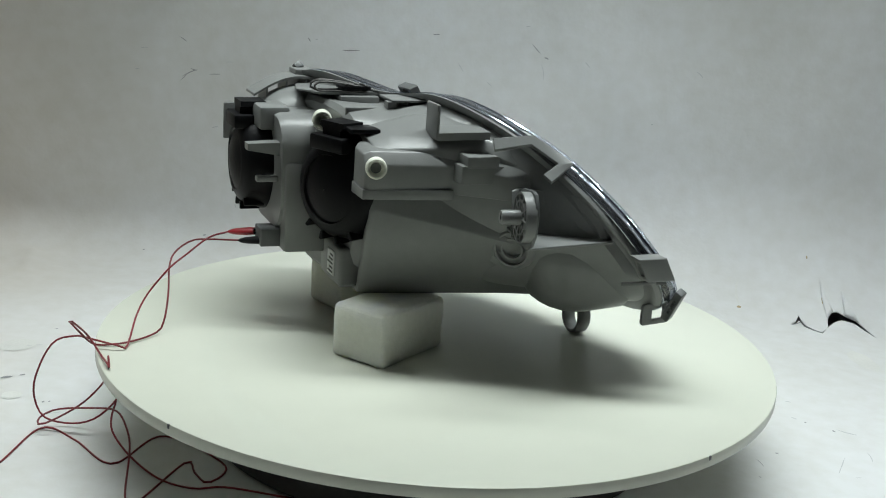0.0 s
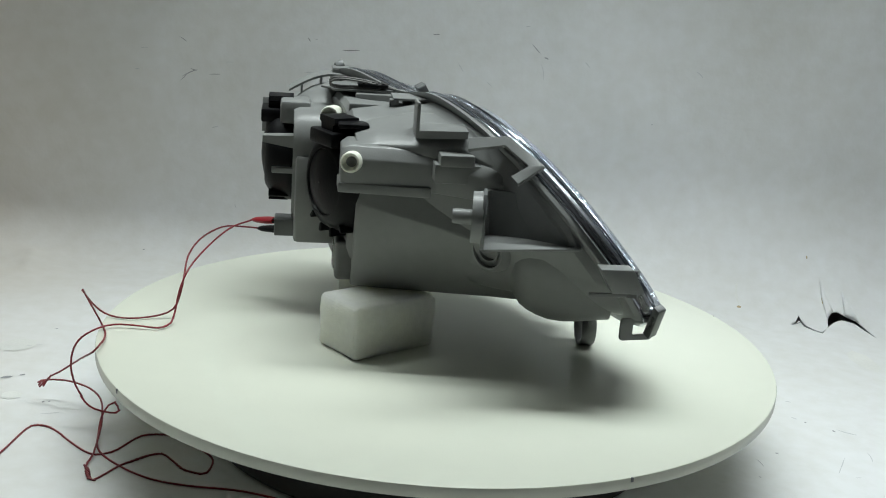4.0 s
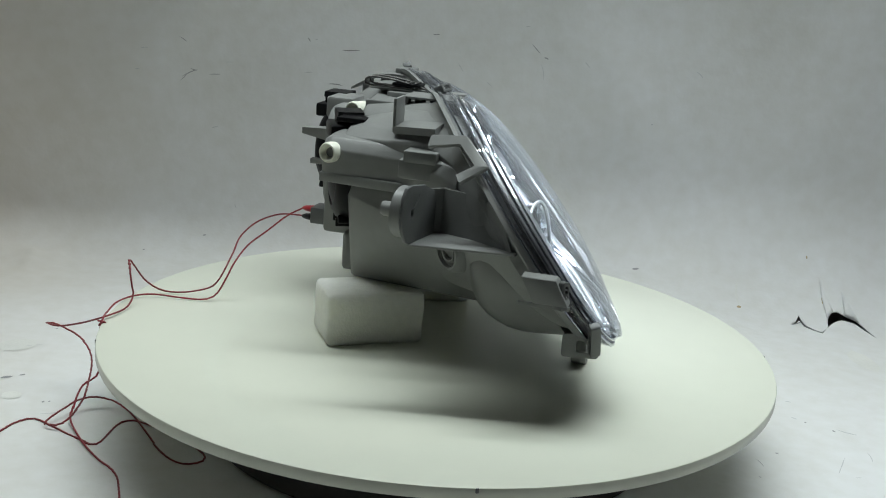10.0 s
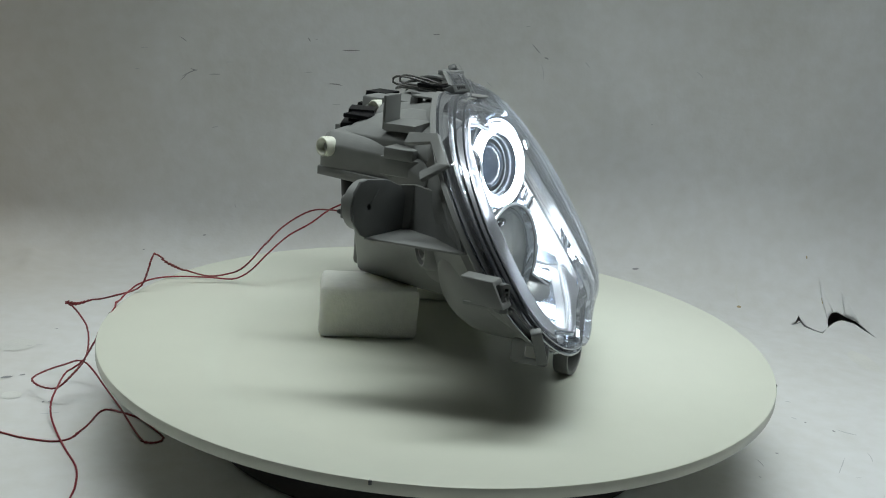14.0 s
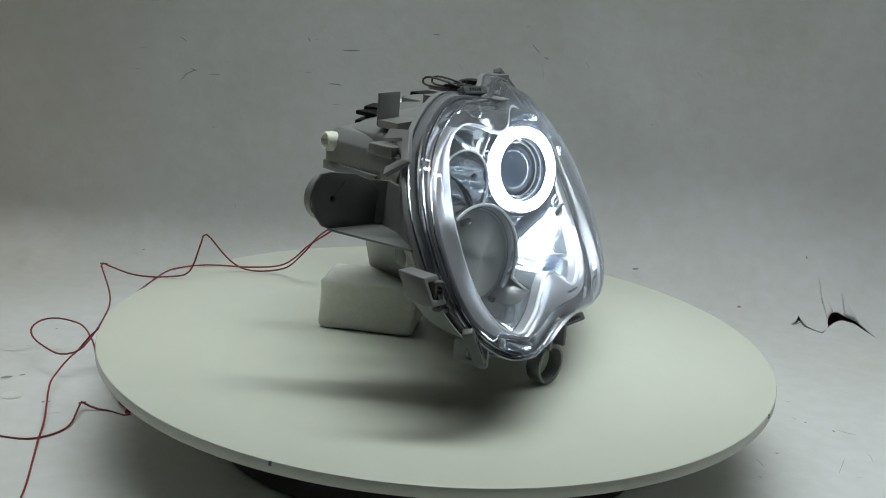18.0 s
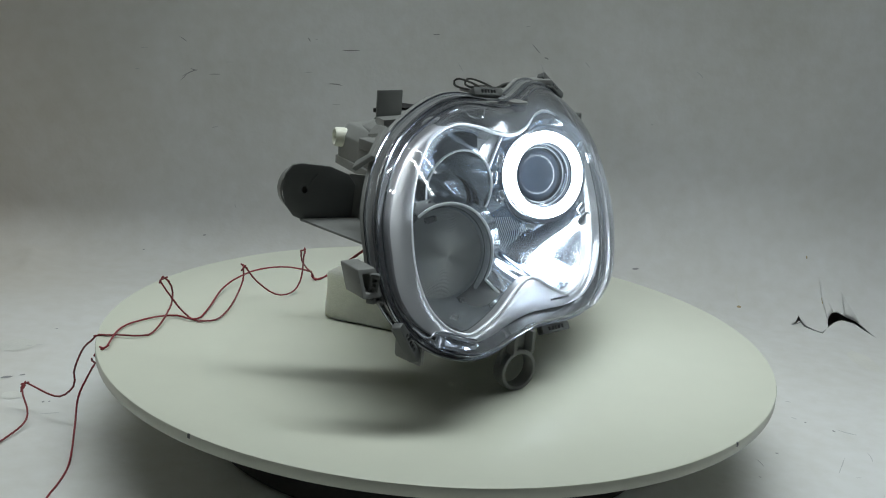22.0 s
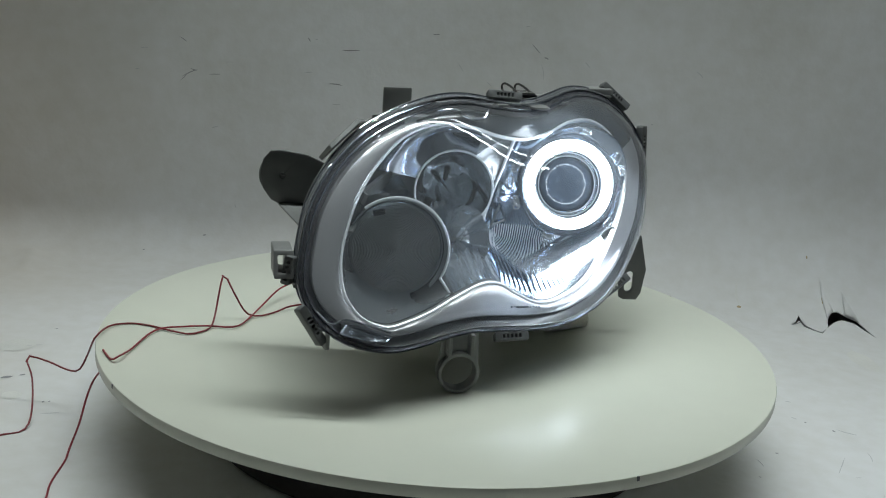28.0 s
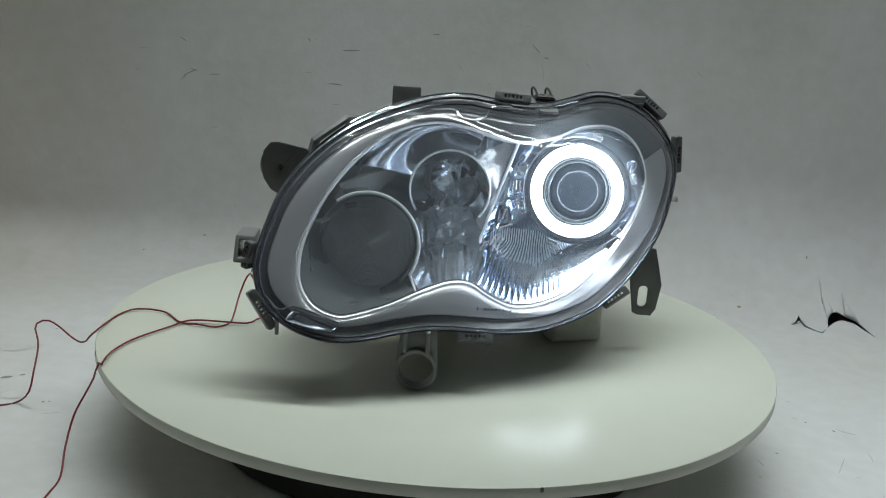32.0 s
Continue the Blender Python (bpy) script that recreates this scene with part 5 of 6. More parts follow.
    def outer_half(bm):
        """Leave out what would lie inside the housing or before the flange."""
        def inner(q):
            return (q.x > -0.052 and q.z > 0.070) or -q.y > depth(q.x, q.z) - 0.016
        bmesh.ops.delete(bm, geom=[f for f in bm.faces if inner(f.calc_center_median())], context="FACES")
    bm = bmesh.new()
    lathe(bm, [(0.0580, -0.022), (0.0565, -0.006), (0.0555, 0.006), (0.0540, 0.016), (0.0505, 0.028), (0.0450, 0.038), (0.0400, 0.0445), (0.0340, 0.0500), (0.0240, 0.0540), (0.0100, 0.0560), (0.0005, 0.0565)], 64, m)
    outer_half(bm)
    part("indicator_shell", bm, M_GREY, lamp, "rounded grey shell behind the indicator", angle=30)
    m = face_along(V(-0.0880, 0.0228, 0.1039), V(-0.72, -0.68, -0.12))
    bm = bmesh.new()
    lathe(bm, [(0.0230, -0.034), (0.0200, -0.012), (0.0185, -0.004), (0.0160, -0.001), (0.0150, 0.0005), (0.0135, 0.0005), (0.0130, -0.003), (0.0100, -0.004), (0.0095, -0.001), (0.0080, -0.001), (0.0075, -0.006), (0.0005, -0.006)], 40, m)
    part("collar", bm, M_GREY, lamp, "round stepped collar under the housing", angle=30)


def build_lamp():
    lamp = thing("headlamp", "grey plastic car headlamp with clear cover and glowing white halo", "headlamp")
    build_housing(lamp)
    build_inside(lamp)
    build_projector(lamp)
    build_panel(lamp)
    build_bowls(lamp)
    build_back_parts(lamp)
    build_cover(lamp)
    return lamp


def build_foam(name_label, cx, cy, lx, ly, h, ang):
    """A cut foam block with soft uneven edges."""
    t = thing("foam_block", name_label, "foam block", "foam blocks under the lamp")
    bm = bmesh.new()
    box(bm, (-lx / 2, -ly / 2, 0), (lx / 2, ly / 2, h), bevel=0.005, seg=3)
    bmesh.ops.subdivide_edges(bm, edges=bm.edges[:], cuts=3, use_grid_fill=True)
    for q in bm.verts:
        q.co += Vector((noise.noise(q.co * 45), noise.noise(q.co * 45 + Vector((9, 0, 0))), noise.noise(q.co * 45 + Vector((0, 9, 0))))) * 0.0014
        q.co.z = max(q.co.z, 0)
    bm.transform(pose(cx, cy, 0, 0, 0, ang))
    part("block", bm, M_FOAM, t, angle=60)
    return t


LAMP = build_lamp()
FOAMS = [build_foam("white foam block under the lamp's back", -0.028, 0.059, 0.056, 0.087, 0.047, 33),
         build_foam("taller white foam block behind the lamp", 0.113, 0.042, 0.05, 0.08, 0.075, 20)]


# ---- test leads: two thin wires that trail off the turntable ----
SPIKED, PLAIN = {}, {}
SPIKED[0] = [(-214, 15, 70), (-231, 21, 66), (-243, 10, 58), (-244, -9, 50), (-240, -29, 30), (-239, -46, 12), (-243, -55, 3), (-259, -80, 2), (-275, -91, 2), (-287, -92, 2), (-291, -114, 20), (-294, -130, 35), (-290, -128, 32), (-290, -95, 10), (-273, -116, 2), (-259, -141, 2), (-281, -82, -35), (-298, -81, -55), (-318, -80, -70), (-333, -91, -75), (-339, -78, -75), (-327, -69, -70), (-296, -72, -65), (-270, -85, -60), (-254, -109, -65), (-243, -140, -70), (-232, -192, -84)]
SPIKED[0] += [(-222, -199, -84), (-201, -124, -84), (-189, -142, -84), (-175, -157, -84), (-169, -123, -84), (-232, -77, -84), (-258, -136, -84), (-302, -97, -84), (-337, -78, -84), (-346, -147, -84), (-356, -200, -84)]
SPIKED[3] = [(-196, 57, 70), (-218, 69, 66), (-235, 52, 58), (-241, 27, 48), (-238, -3, 38), (-237, -14, 28), (-242, -17, 10), (-255, -23, 3), (-277, -36, 2), (-297, -34, 2), (-308, -47, 15), (-309, -79, 38), (-306, -69, 25), (-298, -57, 2), (-285, -84, 2), (-278, -120, 2), (-315, -42, -40), (-331, -41, -55), (-350, -38, -70), (-359, -41, -72), (-367, -34, -70), (-364, -21, -70), (-337, -24, -65), (-312, -30, -65), (-294, -47, -70), (-274, -114, -80), (-263, -185, -84), (-246, -145, -84), (-230, -109, -84)]
SPIKED[3] += [(-216, -119, -84), (-196, -143, -84), (-182, -148, -84), (-178, -113, -84), (-240, -74, -84), (-270, -128, -84), (-315, -92, -84), (-344, -71, -84), (-351, -133, -84), (-360, -191, -84)]
SPIKED[6] = [(-183, 90, 70), (-204, 96, 66), (-220, 81, 60), (-227, 56, 52), (-224, 21, 40), (-227, 7, 25), (-236, 11, 8), (-253, 10, 2), (-273, 4, 2), (-289, 7, 4), (-298, 12, 6), (-299, -12, 28), (-299, -23, 42), (-297, -21, 40), (-294, -11, 20), (-288, -11, 2), (-280, -47, 2), (-290, -81, 2), (-333, -19, -35), (-355, -9, -45), (-363, -3, -45), (-361, 2, -45), (-349, 12, -50), (-325, 2, -55), (-305, -10, -60), (-292, -36, -65), (-288, -57, -72), (-283, -128, -84), (-290, -158, -84), (-257, -91, -84)]
SPIKED[6] += [(-239, -93, -84), (-216, -119, -84), (-187, -142, -84), (-180, -113, -84), (-248, -66, -84), (-273, -119, -84), (-311, -89, -84), (-348, -62, -84), (-355, -124, -84), (-363, -182, -84)]
SPIKED[9] = [(-170, 128, 68), (-185, 133, 64), (-202, 117, 58), (-210, 89, 50), (-209, 57, 42), (-213, 37, 28), (-223, 41, 12), (-239, 50, 4), (-258, 48, 2), (-277, 48, 4), (-289, 42, 15), (-295, 30, 32), (-298, 23, 42), (-292, 12, 32), (-287, 7, 15), (-286, 10, 6), (-287, -11, 2), (-299, -38, 2), (-329, -15, -15), (-353, 2, -25), (-371, 23, -30), (-366, 25, -30), (-350, 15, -30), (-324, 1, -35), (-312, -14, -45), (-304, -49, -58), (-302, -71, -70), (-308, -89, -80), (-327, -86, -82), (-305, -45, -76), (-270, -53, -78)]
SPIKED[9] += [(-216, -119, -84), (-191, -132, -84), (-185, -110, -84), (-258, -57, -84), (-277, -109, -84), (-309, -86, -84), (-351, -55, -84), (-361, -110, -84), (-369, -168, -84)]
SPIKED[13] = [(-137, 185, 66), (-155, 181, 62), (-174, 153, 54), (-181, 113, 46), (-186, 92, 34), (-197, 94, 18), (-212, 101, 6), (-228, 96, 2), (-244, 96, 2), (-260, 92, 8), (-271, 77, 26), (-281, 71, 42), (-281, 64, 40), (-281, 59, 22), (-283, 57, 8), (-289, 45, 3), (-301, 20, 2), (-322, 28, -8), (-349, 39, -15), (-369, 55, -15), (-360, 53, -18), (-334, 33, -25), (-324, 17, -38), (-320, -3, -50), (-323, -35, -65), (-329, -42, -72), (-345, -39, -75), (-367, -24, -76), (-351, 2, -70), (-330, 18, -66)]
SPIKED[13] += [(-285, -25, -84), (-239, -99, -84), (-217, -91, -84), (-288, -23, -84), (-296, -96, -84), (-324, -102, -84), (-351, -90, -84), (-372, -82, -84), (-410, -73, -84)]
SPIKED[16.5] = [(-129, 167, 60), (-145, 154, 50), (-157, 124, 36), (-169, 128, 22), (-182, 142, 8), (-205, 143, 3), (-223, 144, 3), (-238, 131, 16), (-249, 116, 36), (-257, 110, 44), (-260, 99, 32), (-264, 100, 14), (-269, 93, 4), (-283, 83, 2), (-306, 67, 1), (-333, 81, -3), (-362, 113, -8), (-349, 97, -15), (-334, 76, -22), (-330, 64, -35), (-332, 50, -45), (-334, 30, -55), (-339, 13, -65), (-348, 9, -68), (-371, 22, -68), (-395, 42, -66), (-397, 62, -64), (-381, 74, -60), (-361, 81, -58), (-345, 65, -60), (-326, 28, -65), (-293, -16, -76)]
SPIKED[16.5] += [(-258, -70, -84), (-275, -41, -84), (-311, -7, -84), (-314, -63, -84), (-322, -99, -84), (-365, -99, -84), (-398, -101, -84)]
SPIKED[19] = [(-109, 121, 55), (-125, 115, 38), (-148, 148, 10), (-172, 151, 3), (-196, 156, 3), (-213, 152, 18), (-230, 143, 42), (-233, 132, 34), (-242, 126, 10), (-254, 124, 3), (-289, 128, 1), (-331, 172, -4), (-351, 174, 2), (-341, 148, -15), (-332, 123, -25), (-335, 98, -38), (-345, 67, -52), (-359, 57, -58), (-376, 66, -58), (-410, 98, -50), (-417, 122, -48), (-400, 129, -46), (-371, 129, -48), (-349, 100, -52), (-336, 61, -58), (-303, 9, -76), (-264, -47, -84), (-285, -45, -84), (-305, -35, -80), (-320, -24, -74), (-314, -64, -82), (-334, -104, -84), (-390, -85, -84)]
SPIKED[20] = [(-104, 103, 40), (-126, 138, 3), (-152, 133, 4), (-168, 125, 14), (-176, 115, 34), (-180, 120, 46), (-182, 117, 36), (-187, 120, 14), (-193, 106, 4), (-203, 98, 3), (-223, 101, 8), (-242, 95, 26), (-253, 88, 34), (-251, 72, 26), (-250, 56, 8), (-249, 14, 2), (-257, -16, 1), (-281, -13, 2), (-298, -9, 2), (-321, 15, 18), (-327, 36, 28), (-323, 43, 30), (-310, 35, 24), (-286, -3, 2), (-289, -85, 2), (-310, -55, -40), (-288, -68, -62), (-285, -77, -70), (-329, -47, -78), (-351, -23, -75), (-333, -66, -80), (-323, -102, -84), (-368, -138, -84)]
SPIKED[21] = [(-124, 133, 3), (-140, 132, 8), (-151, 102, 28), (-155, 95, 44), (-152, 96, 48), (-148, 94, 42), (-152, 102, 22), (-157, 92, 4), (-165, 74, 2), (-179, 74, 4), (-195, 68, 20), (-202, 61, 34), (-208, 67, 38), (-203, 61, 30), (-203, 57, 20), (-207, 26, 4), (-212, -12, 2), (-226, -17, 2), (-242, -4, 3), (-266, -6, 34), (-266, -5, 38), (-252, 1, 26), (-253, -1, 12), (-252, -56, 2), (-261, -68, 2), (-281, -71, 2), (-307, -53, -14), (-319, -60, -44), (-317, -64, -58), (-338, -58, -66), (-376, -34, -60), (-349, -81, -80), (-373, -127, -84)]
SPIKED[23.5] = [(-114, 156, 6), (-121, 141, 10), (-118, 96, 38), (-119, 91, 46), (-121, 88, 40), (-118, 105, 22), (-121, 98, 8), (-129, 74, 2), (-140, 72, 3), (-159, 69, 14), (-171, 57, 32), (-176, 60, 38), (-172, 59, 30), (-176, 55, 14), (-182, 18, 3), (-191, -15, 2), (-202, -14, 2), (-221, 2, 8), (-235, 8, 24), (-243, 8, 38), (-232, 2, 18), (-235, -13, 4), (-241, -50, 2), (-255, -59, 2), (-275, -61, 2), (-288, -82, 2), (-307, -53, -22), (-309, -65, -52), (-341, -49, -62), (-371, -28, -58), (-353, -58, -74), (-342, -108, -84), (-373, -127, -84)]
SPIKED[25.5] = [(-89, 76, 20), (-94, 25, 2), (-117, 65, 3), (-127, 58, 14), (-138, 52, 32), (-147, 65, 40), (-145, 60, 32), (-146, 59, 18), (-154, 41, 6), (-170, 9, 2), (-180, -6, 2), (-194, -3, 8), (-206, 0, 26), (-216, 8, 40), (-217, 4, 32), (-215, 0, 12), (-211, -28, 3), (-219, -49, 2), (-232, -54, 1), (-259, -47, 2), (-279, -62, 2), (-287, -85, 2), (-303, -56, -26), (-309, -58, -44), (-319, -56, -50), (-335, -45, -54), (-355, -31, -54), (-371, -22, -52), (-364, -32, -56), (-355, -51, -72), (-344, -87, -82), (-344, -103, -84), (-375, -122, -84)]
SPIKED[28] = [(-96, 38, 20), (-122, 42, 8), (-143, 39, 3), (-152, 25, 2), (-165, 10, 2), (-177, 5, 6), (-189, 4, 26), (-199, 12, 38), (-201, 2, 26), (-202, -8, 10), (-202, -31, 2), (-214, -48, 1), (-229, -48, 2), (-252, -36, 1), (-273, -33, 1), (-287, -46, 2), (-290, -76, 2), (-306, -49, -26), (-315, -44, -42), (-328, -36, -46), (-354, -18, -46), (-371, -18, -44), (-361, -33, -58), (-350, -66, -76), (-350, -86, -84), (-365, -98, -84), (-394, -120, -84)]
SPIKED[32] = [(-116, 33, 20), (-148, 33, 12), (-176, 54, 20), (-179, 28, 36), (-185, 16, 20), (-186, -8, 6), (-188, -17, 2), (-198, -29, 2), (-214, -25, 2), (-231, -21, 1), (-251, 2, 2), (-278, 4, 2), (-290, -18, 1), (-295, -65, 2), (-309, -47, -14), (-325, -26, -20), (-352, 7, -20), (-366, 17, -20), (-373, 10, -24), (-365, -5, -36), (-362, -27, -55), (-363, -37, -70), (-377, -29, -84), (-389, -38, -84), (-423, -54, -84)]
PLAIN[0] = [(-214, 15, 72), (-230, -4, 60), (-242, -18, 50), (-257, -33, 30), (-262, -52, 15), (-259, -90, 2), (-264, -97, 4), (-294, -93, 8), (-308, -77, 2), (-325, -71, -5), (-336, -71, -20), (-344, -75, -45), (-341, -77, -65), (-331, -79, -75), (-307, -84, -75), (-290, -83, -70), (-279, -75, -62), (-275, -66, -58), (-275, -81, -66), (-268, -102, -72), (-246, -128, -80), (-215, -156, -84), (-185, -168, -84), (-160, -162, -84), (-113, -171, -84)]
PLAIN[3] = [(-207, 56, 70), (-218, 34, 64), (-228, -1, 54), (-234, -17, 45), (-240, -23, 28), (-243, -27, 8), (-243, -43, 3), (-247, -56, 2), (-266, -57, 3), (-286, -57, 3), (-299, -69, 2), (-315, -66, -10), (-325, -56, -30), (-322, -65, -45), (-314, -72, -60), (-299, -80, -70), (-284, -81, -72), (-271, -73, -72), (-279, -57, -66), (-285, -69, -72), (-280, -96, -78), (-271, -124, -84), (-229, -156, -84), (-186, -166, -84), (-145, -167, -84), (-103, -179, -84)]
PLAIN[6] = [(-191, 83, 70), (-207, 60, 58), (-218, 33, 48), (-220, 10, 38), (-220, -8, 25), (-223, -11, 8), (-227, -14, 2), (-242, -14, 2), (-263, -13, 3), (-284, -21, 3), (-295, -43, 1), (-292, -79, 2), (-303, -52, -30), (-297, -60, -45), (-288, -59, -58), (-278, -57, -66), (-288, -47, -66), (-290, -64, -72), (-288, -87, -80), (-281, -102, -82), (-263, -120, -84), (-232, -146, -84), (-206, -159, -84), (-178, -160, -84), (-145, -167, -84), (-103, -179, -84)]
PLAIN[9] = [(-169, 121, 68), (-185, 88, 58), (-198, 68, 48), (-205, 49, 36), (-210, 36, 20), (-217, 35, 6), (-226, 28, 2), (-248, 28, 2), (-275, 31, 3), (-291, 22, 3), (-301, 2, 2), (-301, -21, 1), (-296, -51, 1), (-307, -12, -40), (-306, -20, -62), (-318, -35, -70), (-318, -61, -78), (-311, -80, -84), (-283, -115, -84), (-255, -145, -84), (-234, -162, -84), (-223, -190, -84), (-210, -239, -84)]
PLAIN[13] = [(-135, 165, 66), (-149, 145, 56), (-168, 120, 48), (-181, 100, 36), (-193, 91, 22), (-206, 101, 8), (-217, 100, 3), (-243, 102, 2), (-270, 97, 2), (-289, 85, 2), (-299, 62, 2), (-301, 38, 2), (-301, 12, 2), (-292, -42, 2), (-320, 0, -50), (-333, -6, -58), (-337, -31, -68), (-336, -53, -75), (-325, -76, -80), (-297, -114, -84), (-276, -143, -84), (-263, -176, -84), (-260, -196, -84), (-251, -254, -84)]
PLAIN[16.5] = [(-123, 140, 58), (-141, 132, 44), (-158, 128, 30), (-175, 136, 12), (-194, 146, 3), (-230, 150, 2), (-264, 145, 2), (-283, 126, 2), (-291, 71, 2), (-318, 69, -30), (-336, 59, -50), (-349, 43, -58), (-358, 14, -68), (-360, -4, -72), (-345, -43, -80), (-325, -91, -84), (-309, -133, -84), (-300, -167, -84), (-301, -202, -84), (-297, -252, -84)]
PLAIN[19] = [(-115, 120, 52), (-134, 120, 34), (-154, 150, 12), (-186, 165, 3), (-229, 172, 2), (-257, 162, 2), (-275, 139, 2), (-292, 63, 2), (-318, 96, -30), (-343, 108, -50), (-359, 93, -58), (-368, 68, -64), (-372, 39, -70), (-357, -24, -78), (-335, -93, -84), (-318, -150, -84), (-315, -194, -84), (-313, -221, -84)]
PLAIN[20] = [(-104, 106, 36), (-123, 113, 3), (-143, 115, 4), (-179, 126, 8), (-202, 124, 10), (-222, 121, 8), (-246, 89, 4), (-253, 30, 2), (-257, -11, 2), (-267, -9, 3), (-282, -18, 2), (-292, -35, 2), (-311, -31, -8), (-319, -39, -20), (-329, -45, -40), (-338, -50, -60), (-336, -65, -70), (-325, -95, -82), (-303, -163, -84), (-297, -202, -84), (-288, -243, -84)]
PLAIN[21] = [(-123, 131, 3), (-146, 137, 8), (-174, 130, 14), (-202, 124, 10), (-223, 85, 4), (-225, 21, 2), (-226, -17, 2), (-239, -8, 3), (-258, -13, 2), (-271, -30, 2), (-281, -55, 2), (-278, -97, 2), (-298, -73, -32), (-305, -82, -55), (-300, -106, -75), (-290, -150, -84), (-287, -185, -84), (-288, -201, -84), (-287, -234, -84)]
PLAIN[23.5] = [(-114, 156, 6), (-121, 145, 10), (-144, 136, 14), (-167, 122, 12), (-184, 101, 10), (-197, 70, 5), (-201, 19, 2), (-207, -12, 2), (-221, -7, 3), (-244, -9, 2), (-264, -28, 2), (-272, -45, 2), (-270, -102, 2), (-294, -71, -30), (-305, -69, -50), (-303, -88, -68), (-296, -124, -82), (-293, -151, -84), (-293, -181, -84), (-291, -201, -84), (-289, -230, -84)]
PLAIN[25.5] = [(-102, 98, 24), (-127, 119, 16), (-141, 116, 14), (-155, 95, 12), (-170, 72, 8), (-179, 30, 2), (-185, -18, 2), (-201, -19, 2), (-220, -23, 3), (-239, -29, 2), (-253, -41, 2), (-257, -71, 2), (-262, -113, 2), (-266, -146, 2), (-299, -77, -46), (-300, -99, -68), (-300, -118, -80), (-295, -146, -84), (-293, -181, -84), (-290, -201, -84), (-287, -230, -84)]
PLAIN[28] = [(-100, 79, 24), (-130, 98, 16), (-149, 81, 12), (-158, 63, 10), (-168, 27, 4), (-176, -13, 2), (-184, -26, 2), (-204, -27, 2), (-223, -33, 2), (-241, -41, 2), (-249, -58, 2), (-254, -99, 2), (-261, -124, 2), (-290, -77, -34), (-295, -84, -48), (-296, -103, -66), (-298, -123, -80), (-297, -136, -84), (-295, -176, -84), (-290, -201, -84), (-287, -230, -84)]
PLAIN[32] = [(-114, 11, 16), (-145, 13, 5), (-165, -2, 3), (-171, -12, 2), (-191, -16, 3), (-211, -16, 3), (-226, -18, 2), (-237, -37, 2), (-257, -71, 2), (-267, -104, 2), (-267, -134, 2), (-288, -105, -34), (-297, -113, -54), (-297, -135, -72), (-291, -166, -84), (-291, -194, -84), (-292, -222, -84)]
STEP = 0.0065
RED_TAIL, BLACK_TAIL = V(0.0985, -0.172, 0.0765), V(0.0815, -0.166, 0.0725)


def turned(t):
    """How far the turntable has turned at t seconds, in degrees."""
    for (t0, a0), (t1, a1) in zip(TURN, TURN[1:]):
        if t <= t1:
            return a0 + (a1 - a0) * (t - t0) / (t1 - t0)
    return TURN[-1][1]


def chain(start, pts, count):
    """count points, STEP apart, along a smooth curve from start through pts; past its end it runs straight on."""
    fine = [Vector(p) for p in open_spline([start] + pts, 500)]
    out, need, i = [fine[0]], STEP, 0
    here = fine[0]
    while len(out) < count:
        if i + 1 < len(fine):
            d = (fine[i + 1] - here).length
            if d >= need:
                here = here + (fine[i + 1] - here) * (need / d)
                out.append(here.copy())
                need = STEP
            else:
                need -= d
                i += 1
                here = fine[i]
        else:
            way = fine[-1] - fine[-12]
            way.z = 0
            out.append(out[-1] + way.normalized() * STEP)
    return out


def over_rim(p):
    """Keep a point of a wire out of the turntable's disc: on top of it, or just outside its rim."""
    far = math.hypot(p.x, p.y)
    if far > 0.3022 or p.z > TOP + 0.0012 or p.z < TOP - 0.016:
        return p
    if p.z > TOP - 0.007 or far < 0.294:
        return Vector((p.x, p.y, TOP + 0.0012))
    return Vector((p.x * 0.3025 / far, p.y * 0.3025 / far, p.z))


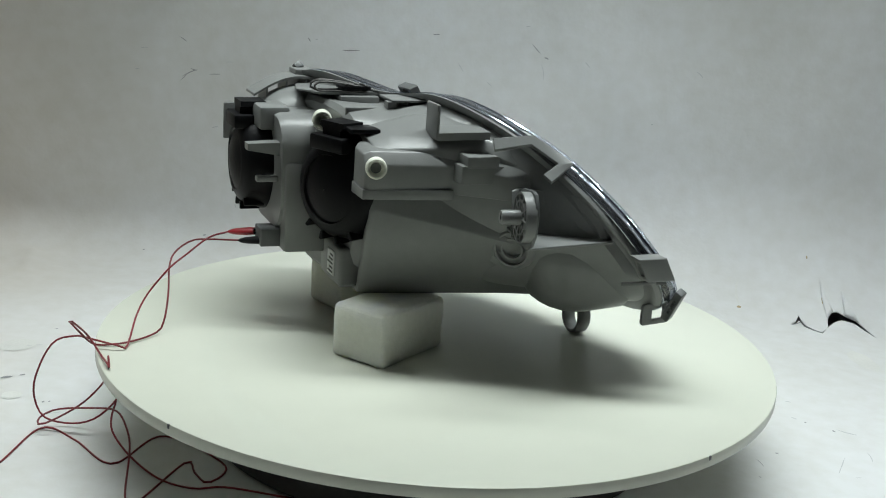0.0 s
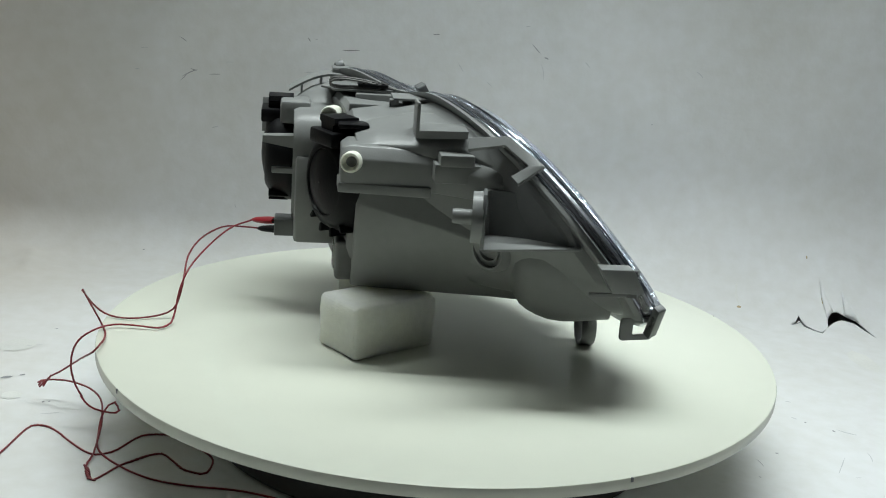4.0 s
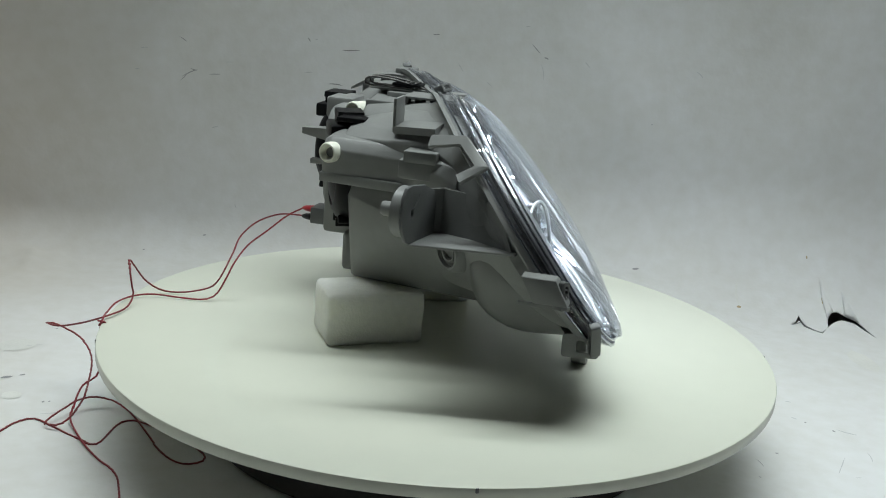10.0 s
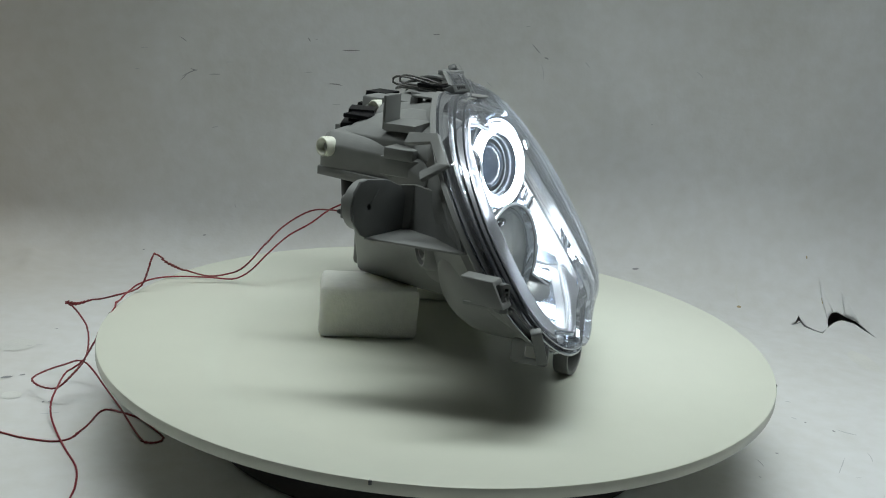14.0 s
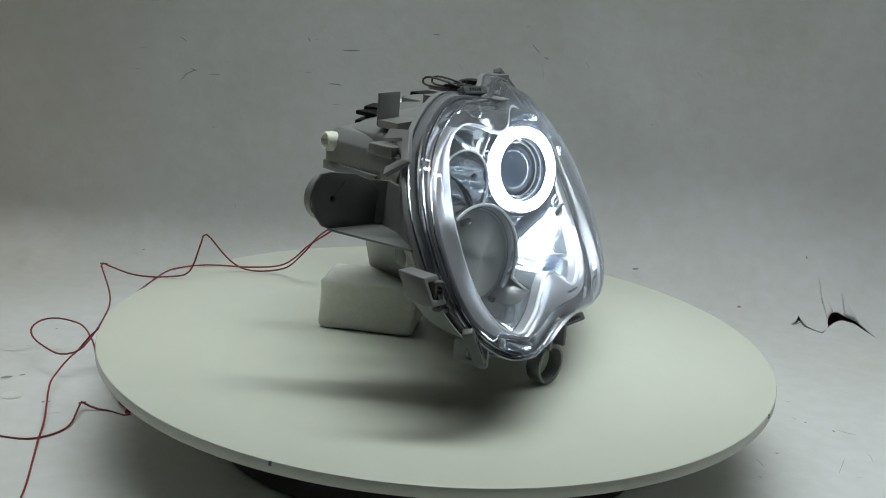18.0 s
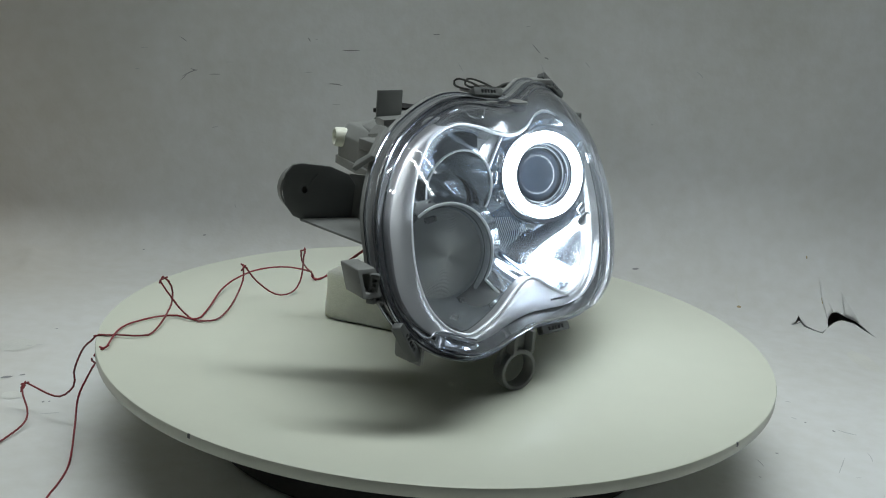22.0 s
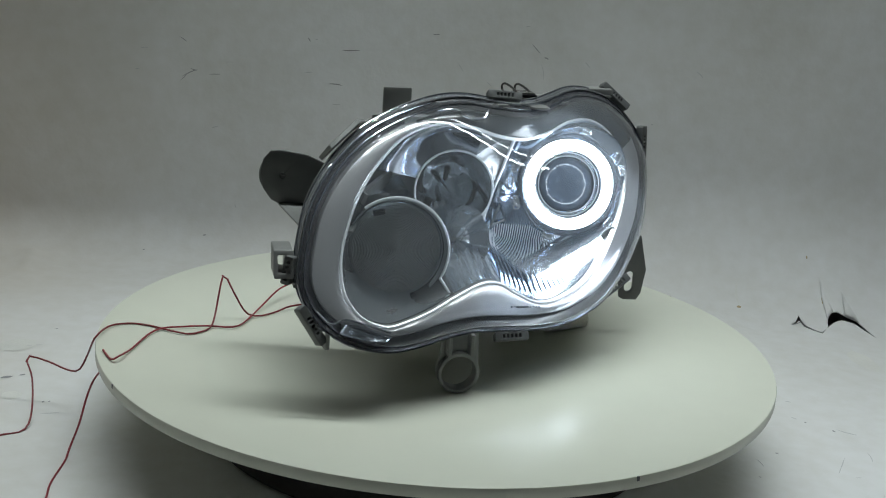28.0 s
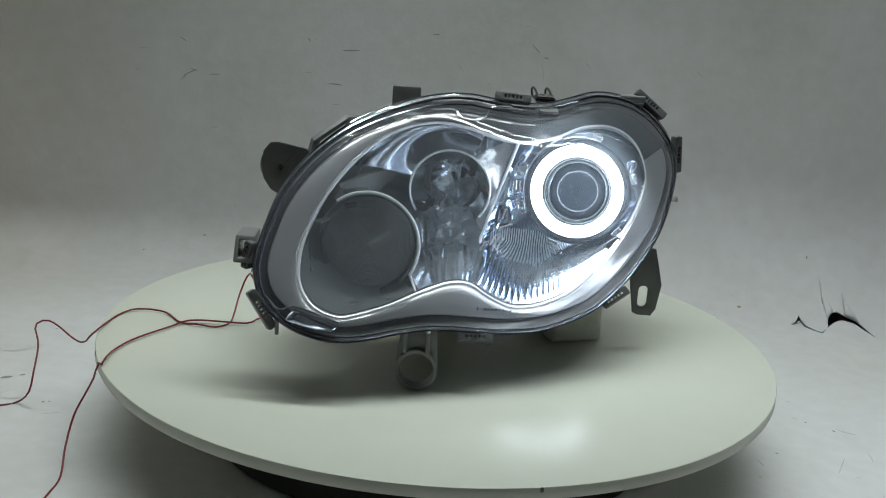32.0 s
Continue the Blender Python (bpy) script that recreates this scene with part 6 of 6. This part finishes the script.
def build_lead(keys, tail, count, wire_mat, boot_mat, label, toward):
    """A crocodile clip and a wire of short stiff pieces."""
    lead = thing("test_lead", label, "test lead", "test leads on the lamp")
    clip = new("clip")
    clip.parent = lead
    d = (toward - tail).normalized()
    m = face_along(tail, d)
    bm = bmesh.new()
    lathe(bm, [(0.0008, -0.002), (0.0022, 0.0), (0.0034, 0.004), (0.0040, 0.010), (0.0046, 0.018), (0.0042, 0.024), (0.0036, 0.0245)], 12, m @ Matrix.Diagonal((1.25, 0.8, 1, 1)))
    boot = part("boot", bm, boot_mat, clip, "rubber boot of the clip")
    bm = bmesh.new()
    for s in (-1, 1):
        box(bm, (-0.0018, s * 0.0016 - 0.0008, 0.022), (0.0018, s * 0.0016 + 0.0008, 0.034), m, 0.0004, 1)
    part("jaw", bm, M_STEEL, clip, "steel jaws of the clip")
    bm = bmesh.new()
    r = 0.00088
    half = STEP / 2
    rings = [[Vector((x, q * math.cos(2 * math.pi * k / 7), q * math.sin(2 * math.pi * k / 7))) for k in range(7)]
             for x, q in ((-half - r * 0.9, r * 0.4), (-half - r * 0.3, r * 0.9), (-half + r * 0.5, r), (half - r * 0.5, r), (half + r * 0.3, r * 0.9), (half + r * 0.9, r * 0.4))]
    loft(bm, rings, True, True)
    me = mesh_of(bm, "wire_piece", wire_mat, angle=80)
    pieces = []
    for i in range(count - 1):
        ob = new("wire_piece", me)
        ob.parent = lead
        pieces.append(ob)
    times = sorted(set([0, 1.5, 4.5, 7.5, 11, 14.75, 17.75, 19.5, 20.5, 22.2, 24.5, 26.7, 30] + list(keys)))
    ends = {t: chain(pose(0, 0, TOP, 0, 0, 113.0 - turned(t)) @ tail, [Vector(p) / 1000 + Vector((0, 0, TOP)) for p in keys[t]], count) for t in keys}
    ks = sorted(keys)
    line = {}
    for t in times:
        a = max(k for k in ks if k <= t)
        b = min(k for k in ks if k >= t)
        f = 0 if a == b else (t - a) / (b - a)
        pts = [p.lerp(q, f) for p, q in zip(ends[a], ends[b])]
        shift = pose(0, 0, TOP, 0, 0, 113.0 - turned(t)) @ tail - pts[0]
        line[t] = [over_rim(p + shift * max(0, 1 - i / 12)) for i, p in enumerate(pts)]
    return lead, clip, pieces, times, line


RED_LEAD = build_lead(PLAIN, RED_TAIL, 118, M_RED, M_CLAMPR, "thin red wire with a red crocodile clip", V(0.082, -0.148, 0.0805))
BLACK_LEAD = build_lead(SPIKED, BLACK_TAIL, 215, M_DKRED, M_BLACK, "thin dark red springy wire with a black crocodile clip", V(0.070, -0.146, 0.0755))


# ---- what moves ----
def motions():
    rows = [(t, pose(0, 0, TOP, 0, 0, 113.0 - a)) for t, a in TURN]
    for ob in (LAMP, *FOAMS, DISC):
        walk(ob, rows)
    for lead, clip, pieces, times, line in (RED_LEAD, BLACK_LEAD):
        walk(clip, rows)
        for i, ob in enumerate(pieces):
            turn, out = None, []
            for t in times:
                a, b = line[t][i], line[t][i + 1]
                d = (b - a).normalized()
                turn = d.to_track_quat("X", "Z") if turn is None else (turn @ Vector((1, 0, 0))).rotation_difference(d) @ turn
                out.append((t, Matrix.Translation((a + b) / 2) @ turn.to_matrix().to_4x4()))
            walk(ob, out)


motions()
